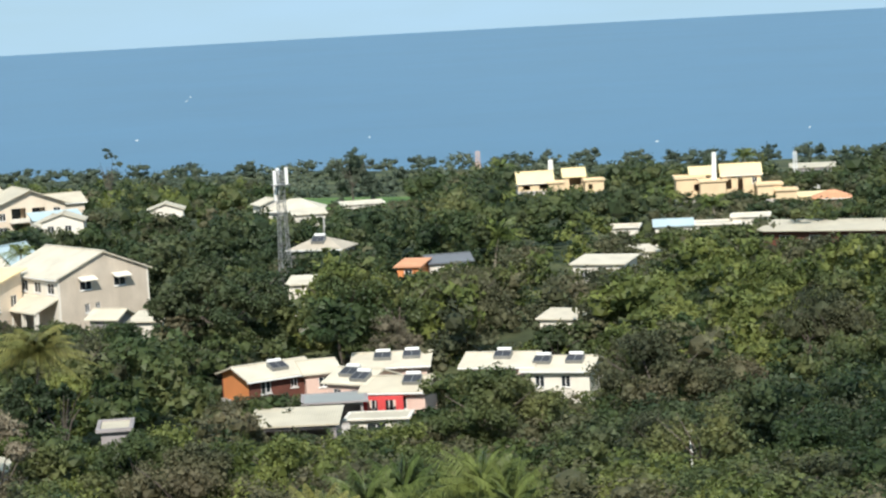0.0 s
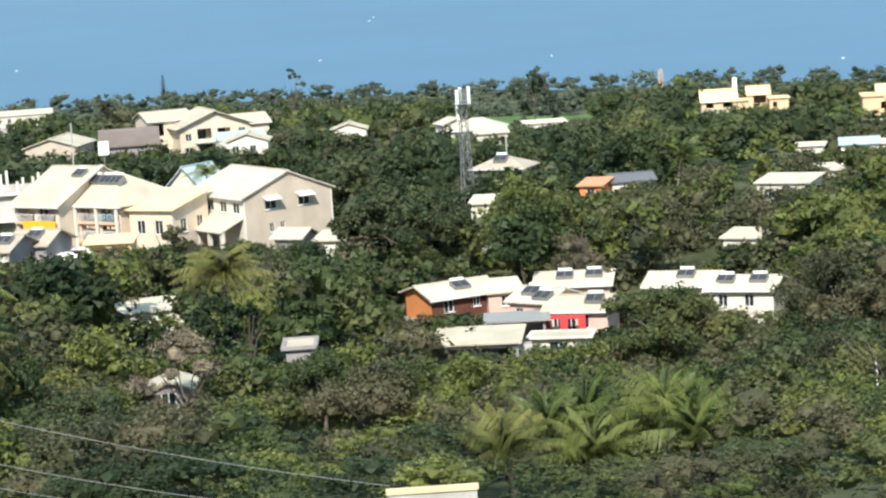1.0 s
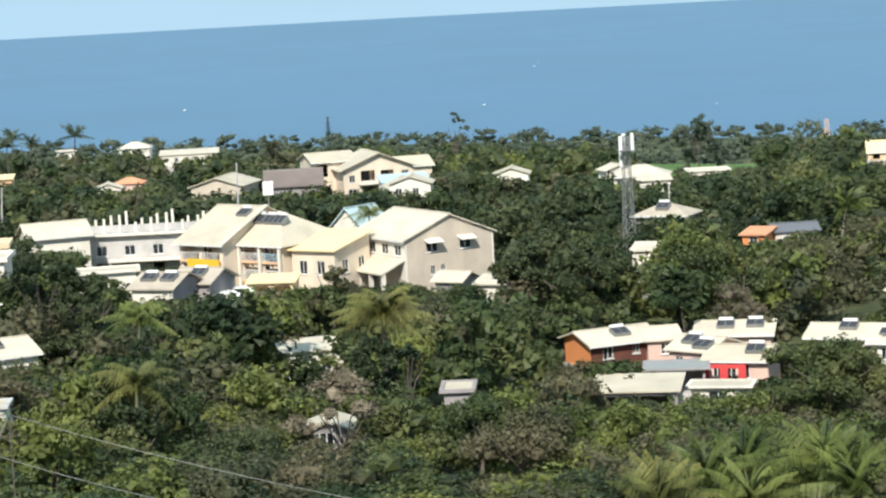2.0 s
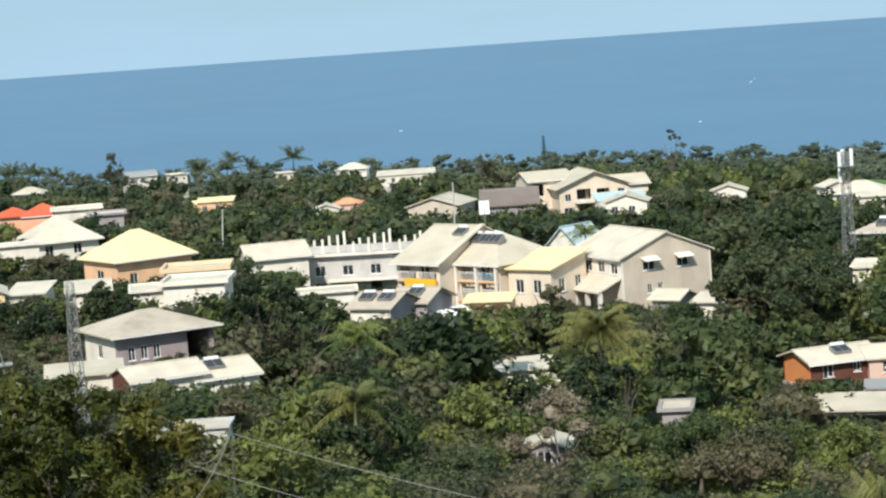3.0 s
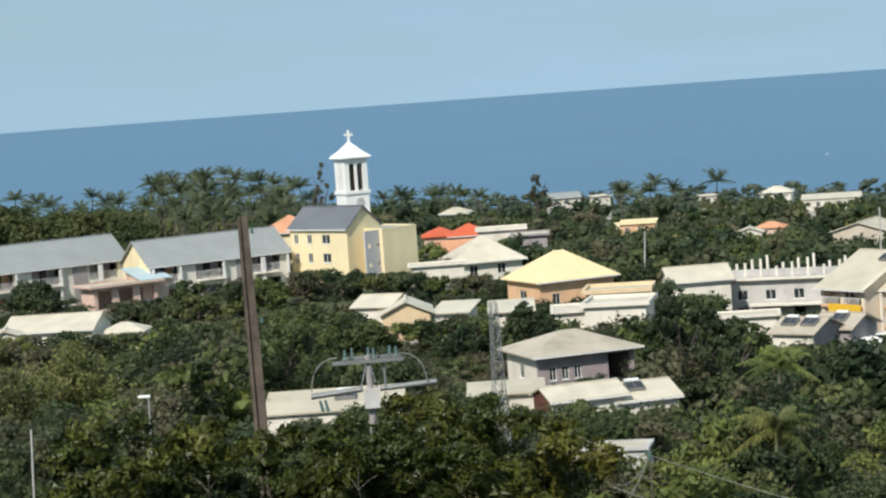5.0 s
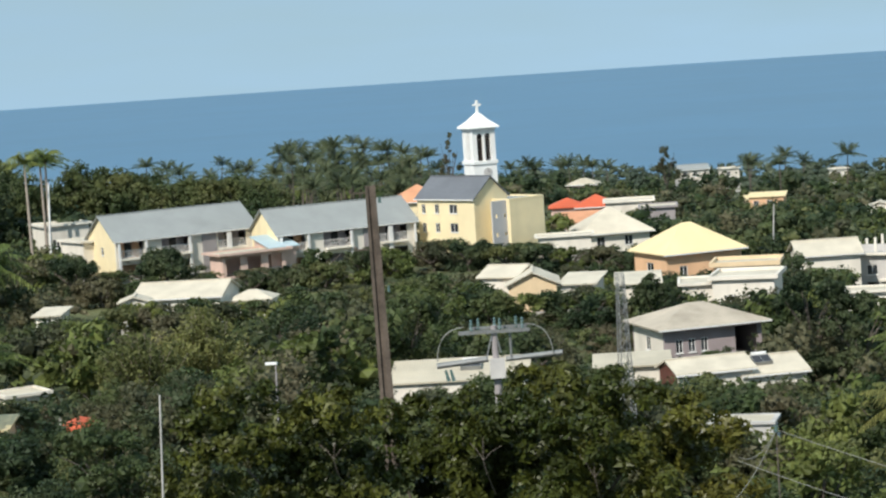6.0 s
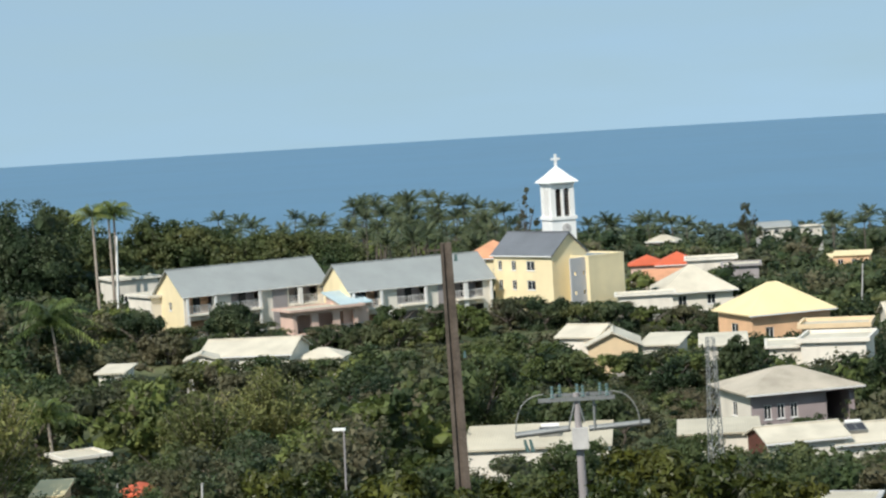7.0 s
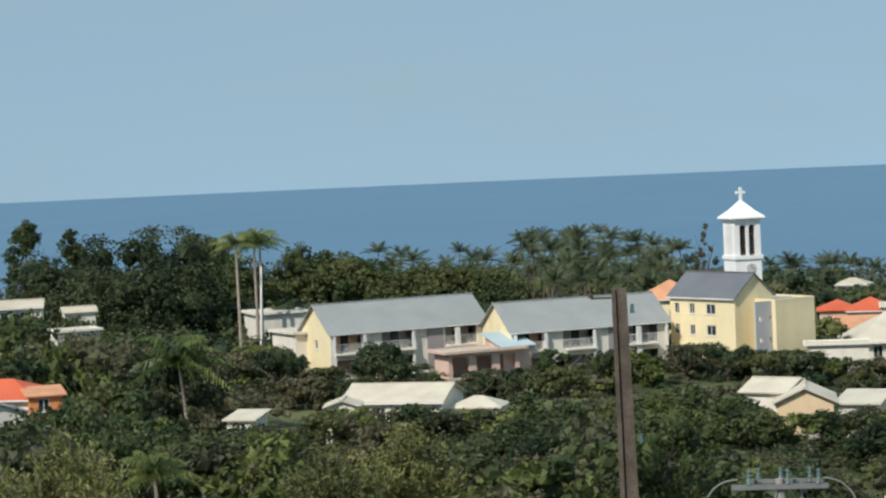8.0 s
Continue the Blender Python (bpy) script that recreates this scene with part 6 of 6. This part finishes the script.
q = place(-3.19, -7.64, 236)
parked_car(Matrix.Translation(q) @ pose(0, 0, 0, 0, 0, -20), "white car parked before the flats", CHALK)
q = place(-2.89, -7.73, 233)
parked_car(Matrix.Translation(q) @ pose(0, 0, 0, 0, 0, -60), "white van parked before the flats", CHALK)


# ---- woods and thickets that fill the slopes between ----
def room(az, dist, R, top, grow=False):
    """The height over the ground that a crown of radius R may reach here without covering a building behind it."""
    b = math.degrees(R / dist)
    x, y = -math.sin(radians(az)) * dist, math.cos(radians(az)) * dist
    g = ground_z(x, y)
    lim = 99.0
    for a0, a1, low, d in SIGHTS:
        if a0 - b < az < a1 + b:
            if dist < d - 1.5:
                lim = min(lim, EYE + math.tan(radians(low)) * dist - g)
                if d - dist < 45:
                    top = max(top, min(12.5, lim))
            elif dist < d + 6:
                return -9.0
    for a0, a1, low, d in TREE_SIGHTS:
        if a0 - b < az < a1 + b and dist < d - 1.5:
            lim = min(lim, EYE + math.tan(radians(low)) * dist - g)
    return min(top, lim * (random.uniform(0.86, 1.04) if lim > 0 else 1))


def scatter():
    """Trees over the whole sector: standing singly near the camera, joined woods farther off."""
    count = 0
    r = 76.0
    while r < 900:
        step = 7.2 if r < 128 else 4.8 + r * 0.012 if r < 330 else 8.5 + (r - 330) * 0.014
        az = -29.5
        while az < 29.5:
            a = az + random.uniform(-0.4, 0.4) * math.degrees(step / r)
            d = r + random.uniform(-0.5, 0.5) * step
            az += math.degrees(step / r)
            x, y = -math.sin(radians(a)) * d, math.cos(radians(a)) * d
            want = random.uniform(5.5, 9.5) if d > 150 else random.uniform(4.5, 8)
            if d < 100:
                want = min(want, 4.5)
            if d > 560:
                want = random.uniform(3.5, 6.5)
            h = room(a, d, 2.7 if d < 330 else 3.0, want)
            if d < 150:   # keep the near slope below the view of the town
                h = min(h, EYE - math.tan(radians(13.4 - max(0.0, d - 76) / 74 * 4.2 + random.uniform(-0.9, 0.9))) * d - ground_z(x, y))
            if -2.6 < h < 1.1:
                h = 1.1
            if h < 1.1 or (h == 1.1 and random.random() < 0.2):
                continue
            t = noise.noise((x * 0.012, y * 0.012, 3.0)) + random.uniform(-0.45, 0.45)
            if d < 140 and a < -13:
                t += 0.3
            kind = "scrub" if h < 4.2 and (d > 130 or h < 1.6) else "mango" if t < -0.12 else "mid" if t < 0.22 else "olive" if t < 0.42 else "light"
            yield kind, x, y, h, d
        r += step * (0.95 if r < 330 else 1.3)
    # gardens: bushes and trees close before each house
    for a0, a1, low, dist in list(SIGHTS):
        if dist > 460 or a1 - a0 > 7:
            continue
        for depth in (3.5, 8.0):
            d = dist - depth
            step = math.degrees(4.0 / d)
            az = a0 - step
            while az < a1 + step:
                a = az + random.uniform(-0.5, 0.5) * step
                az += step * random.uniform(0.8, 1.3)
                x, y = -math.sin(radians(a)) * d, math.cos(radians(a)) * d
                h = room(a, d, 1.2, 2.0)
                if h > 1.0:
                    yield random.choice(("mango", "mid", "mid", "olive", "light")), x, y, min(h, 13.0), d


SINGLE = 0
joined = {}
protos_far = {}
for key, H, R, n, size, low in (("mango", 8, 4.6, 1900, 0.21, 0.25), ("mid", 8, 4.0, 1700, 0.21, 0.2), ("olive", 7.5, 4.4, 1800, 0.18, 0.2), ("light", 6, 3.4, 1300, 0.19, 0.2), ("scrub", 3.6, 3.4, 1100, 0.17, 0.2)):
    for lod, f, g in ((-1, 1.3, 0.585), (0, 0.95, 0.75), (1, 0.39, 1.12), (2, 0.16, 1.3), (3, 0.075, 1.5)):
        protos_far[key, lod] = [(crown(int(n * f), lobes(R, H, 15 if lod < 1 else 12 if lod < 2 else 7, low, 0.38 if lod < 2 else 0.46), size * g, core=0.5 if lod < 2 else 0.72), H) for _ in range(3)]
BINS = [(0, 200, "hillside_thicket", "dense mixed scrub and trees on the near hillside"), (200, 330, "town_woods", "dense mixed green trees between the houses"),
        (330, 560, "far_woods", "mixed green trees beyond the town"), (560, 1000, "coast_woods", "tree belt along the coast, air haze in its leaf colour")]
for kind, x, y, h, d in scatter():
    if 130 < d < 255 and SINGLE < 170 and random.random() < 0.4:
        ob, H, R = PROTO[kind][0]
        k = h / H
        stand(kind, x, y, k, None, None, max(0.75, min(1.25, 1.0 / k ** 0.35)))
        SINGLE += 1
        continue
    v, H = random.choice(protos_far[kind, -1 if d < 130 else 0 if d < 170 else 1 if d < 300 else 2 if d < 520 else 3])
    k, a = h / H, random.uniform(0, 6.28)
    rot = np.array([[math.cos(a), -math.sin(a), 0], [math.sin(a), math.cos(a), 0], [0, 0, 1]])
    kk = min(1.35, k if k > 0.8 else k ** 0.6) * (1.15 if d > 520 else 1.25 if d < 130 else 1.08)
    w = (v @ rot.T) * np.array([kk, kk, k]) + np.array([x, y, ground_z(x, y)])
    b = next(i for i, q in enumerate(BINS) if q[0] <= d < q[1])
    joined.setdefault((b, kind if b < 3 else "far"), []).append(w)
# the coast belt's leaf colour has distance haze mixed in
MATS = {"mango": LEAF_DARK, "mid": LEAF_MID, "olive": LEAF_OLIVE, "light": LEAF_LIGHT, "scrub": LEAF_OLIVE, "far": LEAF_HAZED}
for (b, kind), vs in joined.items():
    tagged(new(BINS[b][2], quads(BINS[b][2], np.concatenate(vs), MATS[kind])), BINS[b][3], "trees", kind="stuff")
